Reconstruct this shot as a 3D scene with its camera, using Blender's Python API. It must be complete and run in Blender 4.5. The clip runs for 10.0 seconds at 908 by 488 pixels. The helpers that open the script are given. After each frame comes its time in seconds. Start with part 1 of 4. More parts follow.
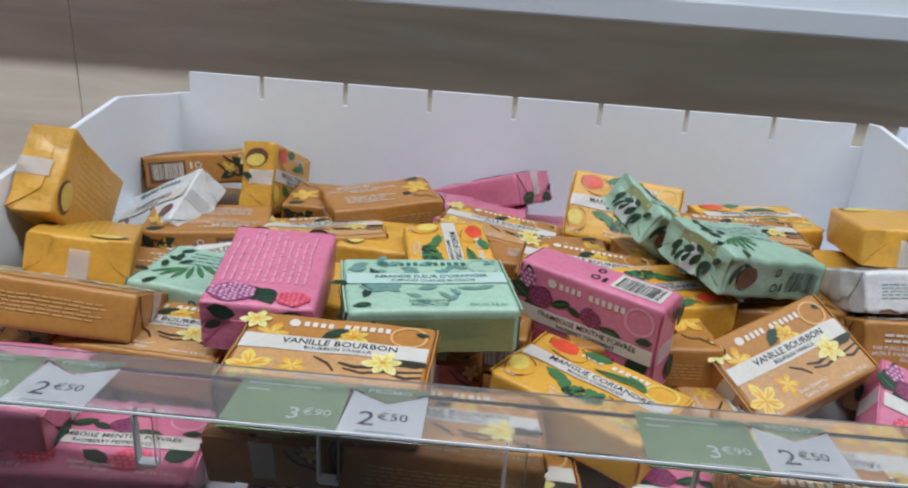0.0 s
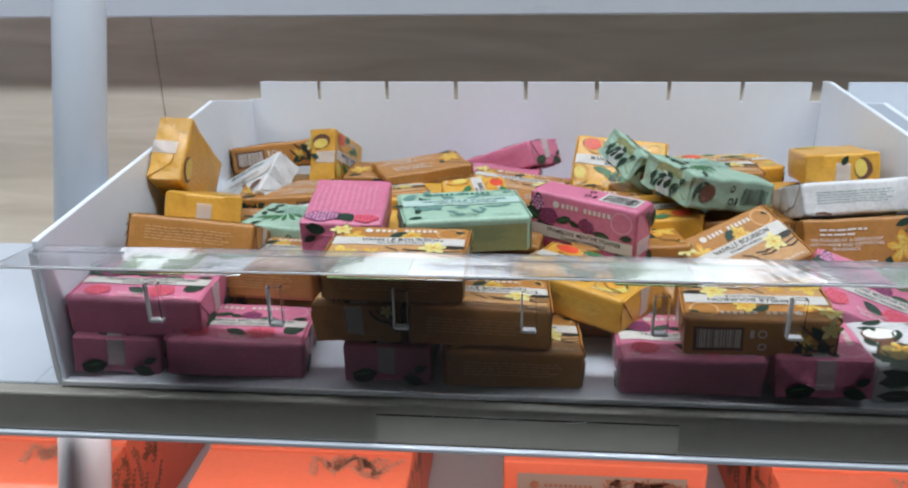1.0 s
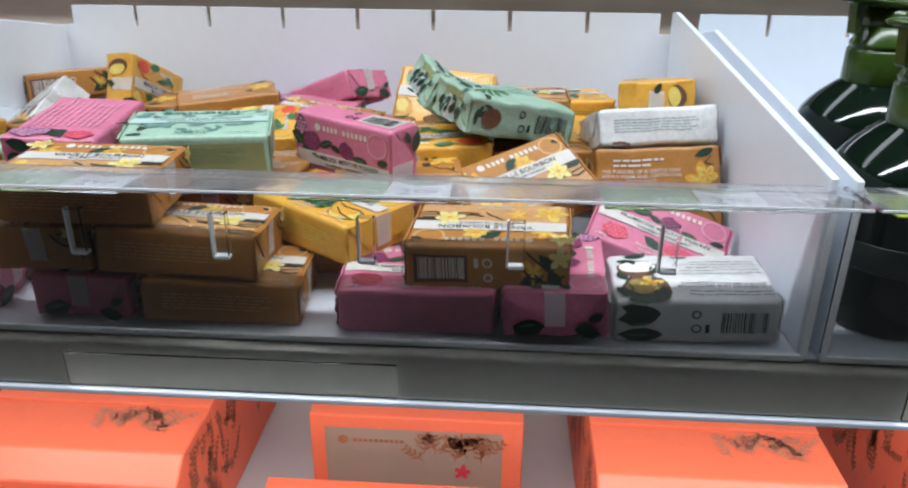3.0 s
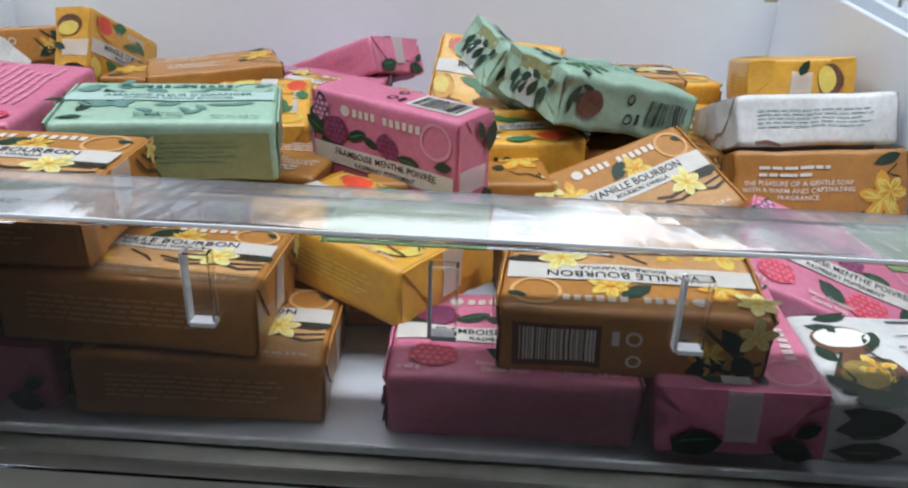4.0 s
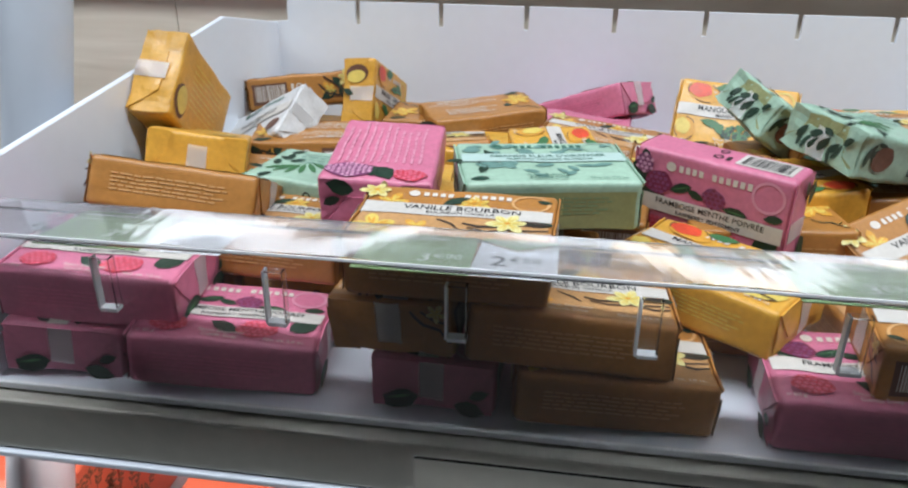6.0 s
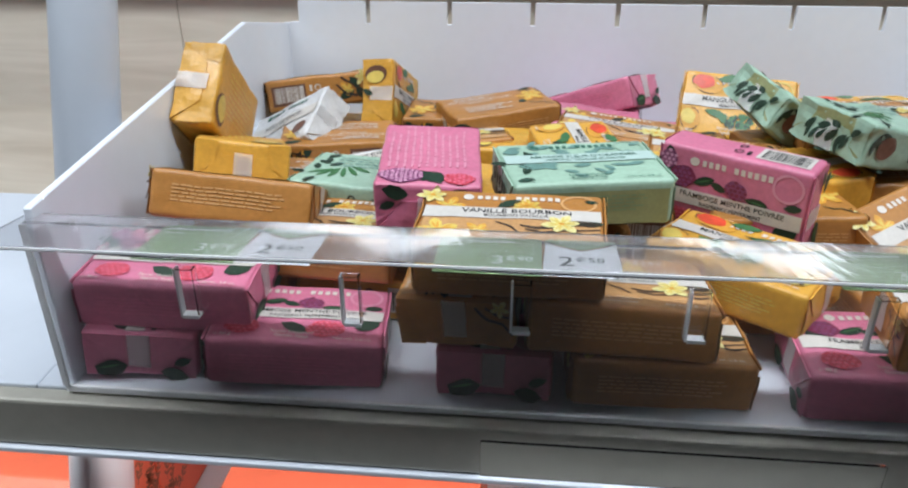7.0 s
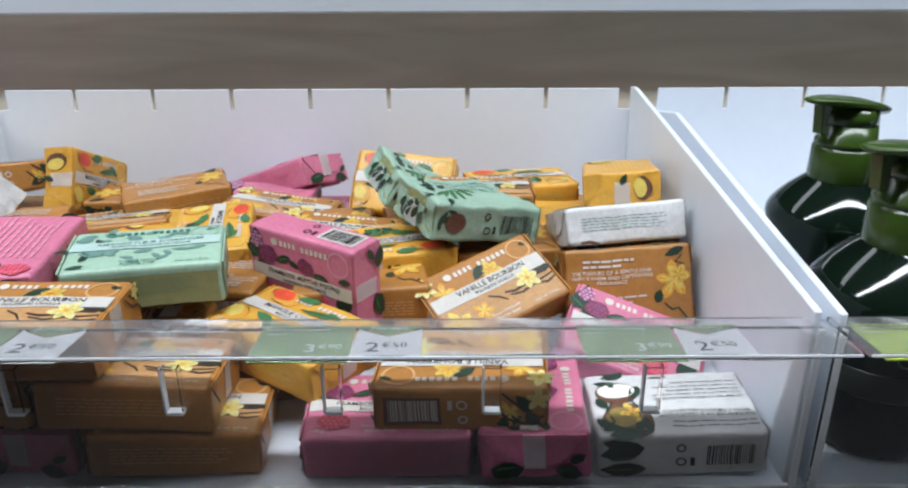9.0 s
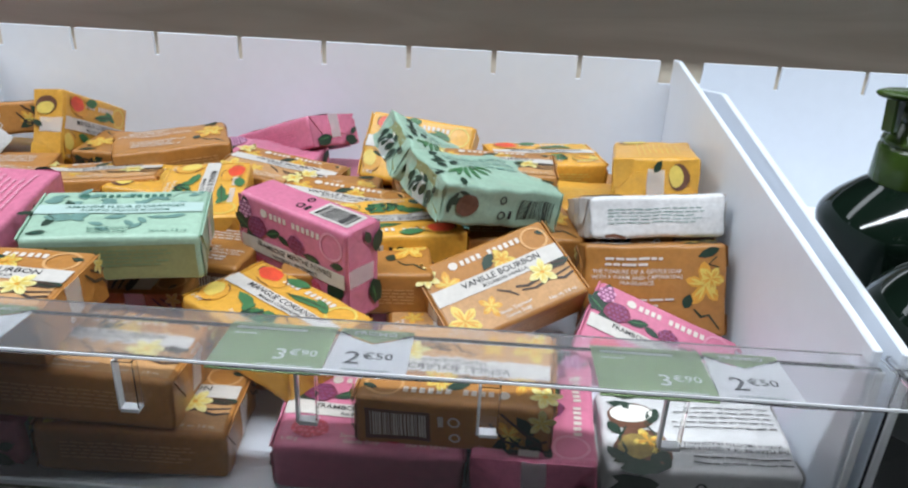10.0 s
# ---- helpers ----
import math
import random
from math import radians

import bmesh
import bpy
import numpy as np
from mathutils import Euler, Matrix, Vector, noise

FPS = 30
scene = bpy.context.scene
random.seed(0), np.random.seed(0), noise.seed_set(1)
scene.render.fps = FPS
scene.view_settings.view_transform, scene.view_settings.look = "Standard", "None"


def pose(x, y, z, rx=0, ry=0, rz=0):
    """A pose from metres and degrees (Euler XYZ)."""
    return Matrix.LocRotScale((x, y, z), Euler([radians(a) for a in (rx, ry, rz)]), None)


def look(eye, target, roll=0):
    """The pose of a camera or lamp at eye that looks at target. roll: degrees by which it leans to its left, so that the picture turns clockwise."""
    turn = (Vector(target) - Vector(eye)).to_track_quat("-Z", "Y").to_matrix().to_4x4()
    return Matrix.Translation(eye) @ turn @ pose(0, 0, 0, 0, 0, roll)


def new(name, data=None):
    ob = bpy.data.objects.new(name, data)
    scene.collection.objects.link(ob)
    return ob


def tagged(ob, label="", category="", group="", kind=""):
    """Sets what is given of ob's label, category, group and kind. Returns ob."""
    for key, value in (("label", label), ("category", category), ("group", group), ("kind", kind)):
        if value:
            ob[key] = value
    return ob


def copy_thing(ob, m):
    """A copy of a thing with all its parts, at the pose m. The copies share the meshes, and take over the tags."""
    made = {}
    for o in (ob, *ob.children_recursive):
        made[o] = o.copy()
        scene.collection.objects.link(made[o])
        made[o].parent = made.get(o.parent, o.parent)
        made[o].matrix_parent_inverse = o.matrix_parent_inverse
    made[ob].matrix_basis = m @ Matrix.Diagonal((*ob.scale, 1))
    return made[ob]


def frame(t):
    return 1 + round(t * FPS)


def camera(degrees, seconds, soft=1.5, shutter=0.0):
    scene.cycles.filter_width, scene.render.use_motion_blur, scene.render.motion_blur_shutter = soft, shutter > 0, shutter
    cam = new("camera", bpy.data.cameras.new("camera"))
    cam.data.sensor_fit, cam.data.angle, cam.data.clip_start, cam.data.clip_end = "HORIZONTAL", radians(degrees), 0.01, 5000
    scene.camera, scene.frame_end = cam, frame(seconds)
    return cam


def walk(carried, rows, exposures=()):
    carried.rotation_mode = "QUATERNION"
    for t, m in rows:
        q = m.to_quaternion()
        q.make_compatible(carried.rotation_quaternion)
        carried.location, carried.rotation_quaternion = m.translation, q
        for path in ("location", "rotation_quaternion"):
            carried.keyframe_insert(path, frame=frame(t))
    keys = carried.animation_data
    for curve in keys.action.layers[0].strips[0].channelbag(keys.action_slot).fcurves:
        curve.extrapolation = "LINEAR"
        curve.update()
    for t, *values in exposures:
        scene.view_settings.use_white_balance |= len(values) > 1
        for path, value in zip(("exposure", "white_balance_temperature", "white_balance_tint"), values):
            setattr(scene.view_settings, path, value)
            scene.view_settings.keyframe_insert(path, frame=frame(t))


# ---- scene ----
cam = camera(61.47, 10.0, soft=2.2)
PATH = [
    (0, (-0.0235, -0.2355, 1.2334), (-0.0872, 1.6021, 0.4466), 4.11),
    (0.5, (-0.0572, -0.2974, 1.2303), (-0.1489, 1.5587, 0.4911), 2.17),
    (1, (-0.011, -0.3706, 1.2292), (-0.1738, 1.4847, 0.5001), -0.75),
    (1.5, (0.0258, -0.3865, 1.218), (-0.0582, 1.4849, 0.5175), 1.20),
    (2, (0.1111, -0.3886, 1.2068), (0.066, 1.4718, 0.474), 0.63),
    (2.2, (0.1281, -0.3844, 1.1881), (0.0721, 1.4741, 0.4514), 1.26),
    (3.3, (0.1111, -0.2814, 1.188), (-0.0201, 1.5414, 0.3754), 0.33),
    (3.5, (0.101, -0.2451, 1.1824), (-0.015, 1.586, 0.3864), 1.21),
    (4, (0.0723, -0.1966, 1.1534), (-0.0023, 1.6187, 0.3173), 2.04),
    (4.5, (0.0444, -0.2032, 1.1591), (-0.1239, 1.598, 0.3063), 1.42),
    (5, (0.0209, -0.211, 1.1649), (-0.1443, 1.5943, 0.3202), 2.04),
    (5.5, (-0.005, -0.2295, 1.1733), (-0.2051, 1.5833, 0.3525), 1.16),
    (6, (-0.0383, -0.2492, 1.1888), (-0.2952, 1.547, 0.3476), 0.66),
    (6.2, (-0.0466, -0.2565, 1.1961), (-0.3069, 1.5345, 0.3448), 0.31),
    (7.5, (-0.0761, -0.2743, 1.2151), (-0.2021, 1.5086, 0.3176), -0.95),
    (8, (-0.0203, -0.2819, 1.2379), (-0.1611, 1.5098, 0.3605), -3.13),
    (8.5, (0.0383, -0.2915, 1.2527), (-0.0431, 1.5317, 0.4348), -2.19),
    (9, (0.1136, -0.2885, 1.229), (0.1135, 1.5645, 0.4764), -0.23),
    (9.5, (0.1458, -0.2801, 1.2072), (0.1322, 1.5753, 0.4605), 1.86),
    (10, (0.1207, -0.2417, 1.2263), (0.0627, 1.5626, 0.3656), 2.89),
]
EXPOSURES = [(0, -0.36), (0.5, -0.28), (1, -0.22), (1.5, -0.05), (2, 0.03), (3.5, -0.04), (4, -0.19), (4.5, -0.08), (5, -0.01), (5.5, -0.03), (6, -0.06), (7.5, -0.08), (8.5, -0.1), (9.5, 0.0), (10, -0.04)]
walk(cam, [(t, look(eye, target, roll)) for t, eye, target, roll in PATH], EXPOSURES)

# ---- light: a shop lit by ceiling panels ----
world = bpy.data.worlds.new("shop_ambient")
scene.world = world
world.use_nodes = True
world.node_tree.nodes["Background"].inputs[0].default_value = (0.80, 0.86, 1.0, 1)
world.node_tree.nodes["Background"].inputs[1].default_value = 0.25
scene.view_settings.exposure = 0.0


def ceiling_lamp(x, y, sx, sy, watts, z=2.62):
    data = bpy.data.lights.new("ceiling_lamp", "AREA")
    data.shape, data.size, data.size_y, data.energy = "RECTANGLE", sx, sy, watts
    data.color = (0.86, 0.93, 1.0)
    lamp = new("ceiling_lamp", data)
    lamp.matrix_world = look((x, y, z), (x, y, 0))
    return lamp


ceiling_lamp(0.0, -0.34, 3.6, 0.13, 69)
ceiling_lamp(0.0, 0.85, 3.6, 0.3, 18)
ceiling_lamp(0.0, 5.75, 7.4, 0.80, 70)


# ---- materials ----
def mat(name, color, rough=0.5, metal=0.0, vary=0.06, scale=40.0, bump=0.0, bump_scale=200.0, coat=0.0, per_object=0.0):
    m = bpy.data.materials.new(name)
    m.use_nodes = True
    nt = m.node_tree
    n, link = nt.nodes, nt.links.new
    p = n["Principled BSDF"]
    p.inputs["Roughness"].default_value, p.inputs["Metallic"].default_value = rough, metal
    p.inputs["Coat Weight"].default_value = coat
    p.inputs["Coat Roughness"].default_value = 0.15
    tc = n.new("ShaderNodeTexCoord")
    big, fine = n.new("ShaderNodeTexNoise"), n.new("ShaderNodeTexNoise")
    big.inputs["Scale"].default_value, fine.inputs["Scale"].default_value = scale, scale * 9
    big.inputs["Detail"].default_value = 4
    link(tc.outputs["Object"], big.inputs["Vector"]), link(tc.outputs["Object"], fine.inputs["Vector"])
    add = n.new("ShaderNodeMath")
    add.operation = "ADD"
    link(big.outputs["Fac"], add.inputs[0]), link(fine.outputs["Fac"], add.inputs[1])
    rng = n.new("ShaderNodeMapRange")
    rng.inputs["From Min"].default_value, rng.inputs["From Max"].default_value = 0.6, 1.4
    rng.inputs["To Min"].default_value, rng.inputs["To Max"].default_value = 1 - vary, 1 + vary
    link(add.outputs[0], rng.inputs["Value"])
    hsv = n.new("ShaderNodeHueSaturation")
    hsv.inputs["Color"].default_value = (*color, 1)
    last = rng.outputs[0]
    if per_object:
        info, r2, mul = n.new("ShaderNodeObjectInfo"), n.new("ShaderNodeMapRange"), n.new("ShaderNodeMath")
        r2.inputs["To Min"].default_value, r2.inputs["To Max"].default_value = 1 - per_object, 1 + per_object
        mul.operation = "MULTIPLY"
        link(info.outputs["Random"], r2.inputs["Value"])
        link(r2.outputs[0], mul.inputs[0]), link(last, mul.inputs[1])
        last = mul.outputs[0]
    link(last, hsv.inputs["Value"])
    link(hsv.outputs[0], p.inputs["Base Color"])
    rr = n.new("ShaderNodeMapRange")
    rr.inputs["To Min"].default_value, rr.inputs["To Max"].default_value = max(rough - 0.07, 0.02), min(rough + 0.07, 1)
    link(big.outputs["Fac"], rr.inputs["Value"]), link(rr.outputs[0], p.inputs["Roughness"])
    if bump:
        b, bn = n.new("ShaderNodeBump"), n.new("ShaderNodeTexNoise")
        bn.inputs["Scale"].default_value, bn.inputs["Detail"].default_value = bump_scale, 5
        b.inputs["Strength"].default_value, b.inputs["Distance"].default_value = bump, 0.001
        link(tc.outputs["Object"], bn.inputs["Vector"]), link(bn.outputs["Fac"], b.inputs["Height"]), link(b.outputs[0], p.inputs["Normal"])
    return m


def clear(name, tint=(1, 1, 1), rough=0.02, mix=0.0):
    m = bpy.data.materials.new(name)
    m.use_nodes = True
    p = m.node_tree.nodes["Principled BSDF"]
    p.inputs["Base Color"].default_value = (*tint, 1)
    p.inputs["Roughness"].default_value, p.inputs["IOR"].default_value = rough, 1.49
    p.inputs["Transmission Weight"].default_value = 1.0 - mix
    nt = m.node_tree
    tc, ns, b = nt.nodes.new("ShaderNodeTexCoord"), nt.nodes.new("ShaderNodeTexNoise"), nt.nodes.new("ShaderNodeBump")
    ns.inputs["Scale"].default_value = 9
    b.inputs["Strength"].default_value, b.inputs["Distance"].default_value = 0.25, 0.002
    nt.links.new(tc.outputs["Object"], ns.inputs["Vector"])
    nt.links.new(ns.outputs["Fac"], b.inputs["Height"])
    nt.links.new(b.outputs[0], p.inputs["Normal"])
    return m


def wood(name):
    m = mat(name, (0.46, 0.39, 0.30), 0.55, vary=0.05, scale=6, bump=0.05, bump_scale=300)
    nt = m.node_tree
    n, link = nt.nodes, nt.links.new
    p = n["Principled BSDF"]
    tc, mp, wv, ramp = n.new("ShaderNodeTexCoord"), n.new("ShaderNodeMapping"), n.new("ShaderNodeTexNoise"), n.new("ShaderNodeValToRGB")
    mp.inputs["Scale"].default_value = (2.2, 8, 22)
    wv.inputs["Scale"].default_value, wv.inputs["Detail"].default_value, wv.inputs["Distortion"].default_value = 1.6, 8, 1.2
    ramp.color_ramp.elements[0].position, ramp.color_ramp.elements[1].position = 0.3, 0.75
    ramp.color_ramp.elements[0].color, ramp.color_ramp.elements[1].color = (0.57, 0.515, 0.41, 1), (0.76, 0.71, 0.60, 1)
    link(tc.outputs["Object"], mp.inputs["Vector"]), link(mp.outputs[0], wv.inputs["Vector"]), link(wv.outputs["Fac"], ramp.inputs["Fac"])
    link(ramp.outputs[0], p.inputs["Base Color"])
    return m


PAPER = dict(rough=0.40, vary=0.15, scale=42, bump=0.6, bump_scale=75, per_object=0.07, coat=0.12)
M = {
    "white_plastic": mat("white_plastic", (0.78, 0.825, 0.895), 0.35, vary=0.02, scale=12),
    "white_paint": mat("white_paint", (0.56, 0.60, 0.66), 0.3, vary=0.02, scale=10, bump=0.03, bump_scale=400),
    "clear_plastic": clear("clear_plastic"),
    "milky_plastic": clear("milky_plastic", (0.95, 0.96, 0.99), 0.05, 0.07),
    # near-white colour stands in for light caught in clear plastic edges
    "lit_edge": mat("lit_edge", (0.93, 0.94, 0.96), 0.2, vary=0.02),
    "rail_metal": mat("rail_metal", (0.38, 0.365, 0.315), 0.45, metal=0.15, vary=0.08, scale=15),
    "wood": wood("pale_wood"),
    "wall_paint": mat("wall_paint", (0.30, 0.30, 0.31), 0.7, vary=0.03, scale=3),
    "floor_tile": mat("floor_tile", (0.12, 0.12, 0.12), 0.4, vary=0.08, scale=3),
    "vanilla": mat("vanilla_paper", (0.395, 0.172, 0.040), **PAPER),
    "raspberry": mat("raspberry_paper", (0.585, 0.170, 0.272), **PAPER),
    "mango": mat("mango_paper", (0.645, 0.335, 0.045), **PAPER),
    "almond": mat("almond_paper", (0.31, 0.46, 0.355), **PAPER),
    "coconut": mat("coconut_paper", (0.62, 0.62, 0.62), **PAPER),
    "band": mat("band_print", (0.56, 0.53, 0.49), 0.4, vary=0.10),
    "band_mint": mat("band_mint_print", (0.43, 0.57, 0.53), 0.4, vary=0.05),
    "ink_dark": mat("ink_dark", (0.014, 0.014, 0.016), 0.5, vary=0.05),
    "ink_green": mat("ink_green", (0.03, 0.12, 0.085), 0.5, vary=0.05),
    "ink_white": mat("ink_white", (0.62, 0.56, 0.50), 0.5, vary=0.05),
    "tan_field": mat("tan_field_print", (0.47, 0.255, 0.105), 0.42, vary=0.22, scale=60, per_object=0.07),
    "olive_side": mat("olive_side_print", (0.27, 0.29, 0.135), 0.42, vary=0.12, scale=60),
    "faint_brown": mat("faint_brown_ink", (0.60, 0.33, 0.13), 0.5, vary=0.05),
    "faint_pink": mat("faint_pink_ink", (0.68, 0.19, 0.31), 0.5, vary=0.05),
    "faint_green": mat("faint_green_ink", (0.20, 0.30, 0.17), 0.5, vary=0.05),
    "ink_rose": mat("ink_rose", (0.65, 0.28, 0.38), 0.5, vary=0.05),
    "leaf": mat("leaf_print", (0.045, 0.15, 0.055), 0.45, vary=0.25, scale=250),
    "leaf_dark": mat("leaf_dark_print", (0.012, 0.035, 0.020), 0.45, vary=0.25, scale=250),
    "leaf_grey": mat("leaf_grey_print", (0.13, 0.25, 0.22), 0.45, vary=0.25, scale=250),
    "drupelet": mat("drupelet_print", (0.66, 0.13, 0.20), 0.4, vary=0.3, scale=500),
    "drupelet_pale": mat("drupelet_pale_print", (0.60, 0.30, 0.44), 0.4, vary=0.3, scale=500),
    "petal": mat("petal_print", (0.66, 0.50, 0.11), 0.45, vary=0.16, scale=300),
    "petal_pale": mat("petal_pale_print", (0.68, 0.61, 0.27), 0.45, vary=0.12, scale=300),
    "petal_orange": mat("petal_orange_print", (0.64, 0.31, 0.04), 0.45, vary=0.2, scale=300),
    "pod": mat("pod_print", (0.045, 0.028, 0.02), 0.45, vary=0.3, scale=300),
    "berry": mat("berry_print", (0.55, 0.045, 0.075), 0.4, vary=0.35, scale=500),
    "berry_dark": mat("berry_dark_print", (0.19, 0.025, 0.07), 0.4, vary=0.4, scale=500),
    "lilac": mat("lilac_print", (0.22, 0.06, 0.15), 0.4, vary=0.45, scale=500),
    "mango_red": mat("mango_red_print", (0.66, 0.07, 0.03), 0.4, vary=0.3, scale=200),
    "nut": mat("nut_print", (0.13, 0.055, 0.032), 0.45, vary=0.35, scale=300),
    "nut_light": mat("nut_light_print", (0.26, 0.185, 0.05), 0.45, vary=0.4, scale=250),
    "nut_flesh": mat("nut_flesh_print", (0.78, 0.76, 0.70), 0.45, vary=0.05),
    "sticker": clear("clear_sticker", (0.95, 0.95, 0.95), 0.3, 0.38),
    "tag_green": mat("tag_green_card", (0.25, 0.36, 0.16), 0.45, vary=0.03),
    "tag_lime": mat("tag_lime_card", (0.38, 0.48, 0.06), 0.45, vary=0.03),
    "tag_white": mat("tag_white_card", (0.80, 0.80, 0.80), 0.45, vary=0.02),
    "coral": mat("coral_card", (0.80, 0.170, 0.088), 0.42, vary=0.05, scale=20, per_object=0.03),
    "coral_print": mat("coral_leaf_print", (0.30, 0.12, 0.065), 0.5, vary=0.35, scale=120),
    "coral_pale_print": mat("coral_pale_leaf_print", (0.50, 0.215, 0.145), 0.5, vary=0.35, scale=120),
    "coral_label": mat("greige_label", (0.31, 0.235, 0.19), 0.5, vary=0.05),
    "bottle": mat("dark_bottle", (0.004, 0.010, 0.006), 0.045, vary=0.1, coat=0.0),
    "label_print": mat("dark_label_print", (0.035, 0.045, 0.04), 0.35, vary=0.1),
    "pump": mat("green_pump_plastic", (0.036, 0.072, 0.010), 0.22, vary=0.1, scale=30),
}


glow = bpy.data.materials.new("strip_glow")
glow.use_nodes = True
glow.node_tree.nodes["Principled BSDF"].inputs["Emission Color"].default_value = (1.0, 0.96, 0.93, 1)
glow.node_tree.nodes["Principled BSDF"].inputs["Emission Strength"].default_value = 3.0
M["strip_glow"] = glow


# ---- mesh helpers ----
def part(name, bm, material, parent=None, label="", smooth=False):
    me = bpy.data.meshes.new(name)
    bm.normal_update()
    bm.to_mesh(me)
    bm.free()
    me.materials.append(M[material])
    if smooth:
        me.polygons.foreach_set("use_smooth", [True] * len(me.polygons))
    ob = new(name, me)
    ob.parent = parent
    if label:
        ob["label"] = label
    return ob


def empty(name, label, category, group="", at=(0, 0, 0)):
    ob = new(name)
    ob.empty_display_size = 0.02
    ob.location = at
    return tagged(ob, label, category, group)


def block(x0, x1, y0, y1, z0, z1, bevel=0.0, seg=2):
    bm = bmesh.new()
    bmesh.ops.create_cube(bm, size=1)
    for v in bm.verts:
        v.co = Vector(((x0 + x1) / 2 + v.co.x * (x1 - x0), (y0 + y1) / 2 + v.co.y * (y1 - y0), (z0 + z1) / 2 + v.co.z * (z1 - z0)))
    if bevel:
        bmesh.ops.bevel(bm, geom=bm.edges[:], offset=bevel, segments=seg, affect="EDGES", profile=0.5)
    return bm


def plate(outline, axis, at, thick, bevel=0.0):
    """A flat outline, extruded. axis x: outline in (y, z); axis y: outline in (x, z)."""
    bm = bmesh.new()
    to = (lambda a, b, d: Vector((d, a, b))) if axis == "x" else (lambda a, b, d: Vector((a, d, b)))
    front = bm.faces.new([bm.verts.new(to(a, b, at)) for a, b in outline])
    made = bmesh.ops.extrude_face_region(bm, geom=[front])
    bmesh.ops.translate(bm, verts=[g for g in made["geom"] if isinstance(g, bmesh.types.BMVert)], vec=to(0, 0, thick))
    bmesh.ops.recalc_face_normals(bm, faces=bm.faces[:])
    if bevel:
        edges = [e for e in bm.edges if e.is_manifold and e.calc_face_angle(0) > 0.5]
        bmesh.ops.bevel(bm, geom=edges, offset=bevel, segments=1, affect="EDGES")
    return bm


def lathe(profile, seg=32):
    bm = bmesh.new()
    rings = [[bm.verts.new((r * math.cos(2 * math.pi * k / seg), r * math.sin(2 * math.pi * k / seg), z)) for k in range(seg)] for r, z in profile]
    for a, b in zip(rings, rings[1:]):
        for k in range(seg):
            bm.faces.new((a[k], a[(k + 1) % seg], b[(k + 1) % seg], b[k]))
    bm.faces.new(rings[0][::-1]), bm.faces.new(rings[-1])
    return bm


def shapes(loops, m):
    """Printed shapes: flat outlines in the plane of m."""
    bm = bmesh.new()
    for loop in loops:
        bm.faces.new([bm.verts.new(m @ Vector((u, v, 0))) for u, v in loop])
    bmesh.ops.recalc_face_normals(bm, faces=bm.faces[:])
    return bm


def prints(name, loops, m, material, parent, label=""):
    """Each printed shape a part of its own."""
    for loop in loops:
        part(name, shapes([loop], m), material, parent, label)


def text(body, size, m, align="CENTER"):
    cu = bpy.data.curves.new("text", "FONT")
    cu.body, cu.size, cu.align_x, cu.align_y, cu.resolution_u = body, size, align, "CENTER", 2
    cu.offset = size * 0.007
    ob = new("text", cu)
    me = bpy.data.meshes.new_from_object(ob.evaluated_get(bpy.context.evaluated_depsgraph_get()))
    bm = bmesh.new()
    bm.from_mesh(me)
    bm.transform(m)
    bpy.data.objects.remove(ob)
    bpy.data.curves.remove(cu)
    bpy.data.meshes.remove(me)
    return bm


def rect(u0, u1, v0, v1):
    return [(u0, v0), (u1, v0), (u1, v1), (u0, v1)]


def oval(u, v, a, b, turn=0.0, n=14, wob=0.0):
    c, s = math.cos(radians(turn)), math.sin(radians(turn))
    out = []
    for k in range(n):
        t = 2 * math.pi * k / n
        r = 1 + wob * math.sin(5 * t + u * 900)
        x, y = a * r * math.cos(t), b * r * math.sin(t)
        out.append((u + c * x - s * y, v + s * x + c * y))
    return out


def petal(u, v, length, width, turn):
    c, s = math.cos(radians(turn)), math.sin(radians(turn))
    pts = [(0, 0), (0.3, 0.42), (0.62, 0.5), (0.86, 0.3), (1, 0), (0.86, -0.3), (0.62, -0.5), (0.3, -0.42)]
    return [(u + c * x * length - s * y * width, v + s * x * length + c * y * width) for x, y in pts]


def flower(u, v, size, turn=0.0, n=6):
    return [petal(u, v, size * (1 if k % 2 else 0.85), size * 0.5, turn + 360 * k / n) for k in range(n)]


def bloom(u, v, size, turn, n, material, vein, m, parent):
    """A printed flower: petals, each with a vein, on the plane m."""
    head = part("flower_print", shapes(flower(u, v, size, turn, n), m), material, parent)
    up = m @ Matrix.Translation((0, 0, 0.00015))
    tagged(part("vein_print", shapes([petal(u, v, size * 0.7, size * 0.10, turn + 360 * k / n + d) for k in range(n) for d in (-9, 10)], up), vein, head), kind="stuff")


def stroke(points, width):
    out, back = [], []
    for i, (u, v) in enumerate(points):
        a, b = points[max(i - 1, 0)], points[min(i + 1, len(points) - 1)]
        d = Vector((b[0] - a[0], b[1] - a[1])).normalized()
        w = width * (0.35 if i in (0, len(points) - 1) else 0.5)
        out.append((u - d.y * w, v + d.x * w)), back.append((u + d.y * w, v - d.x * w))
    return out + back[::-1]


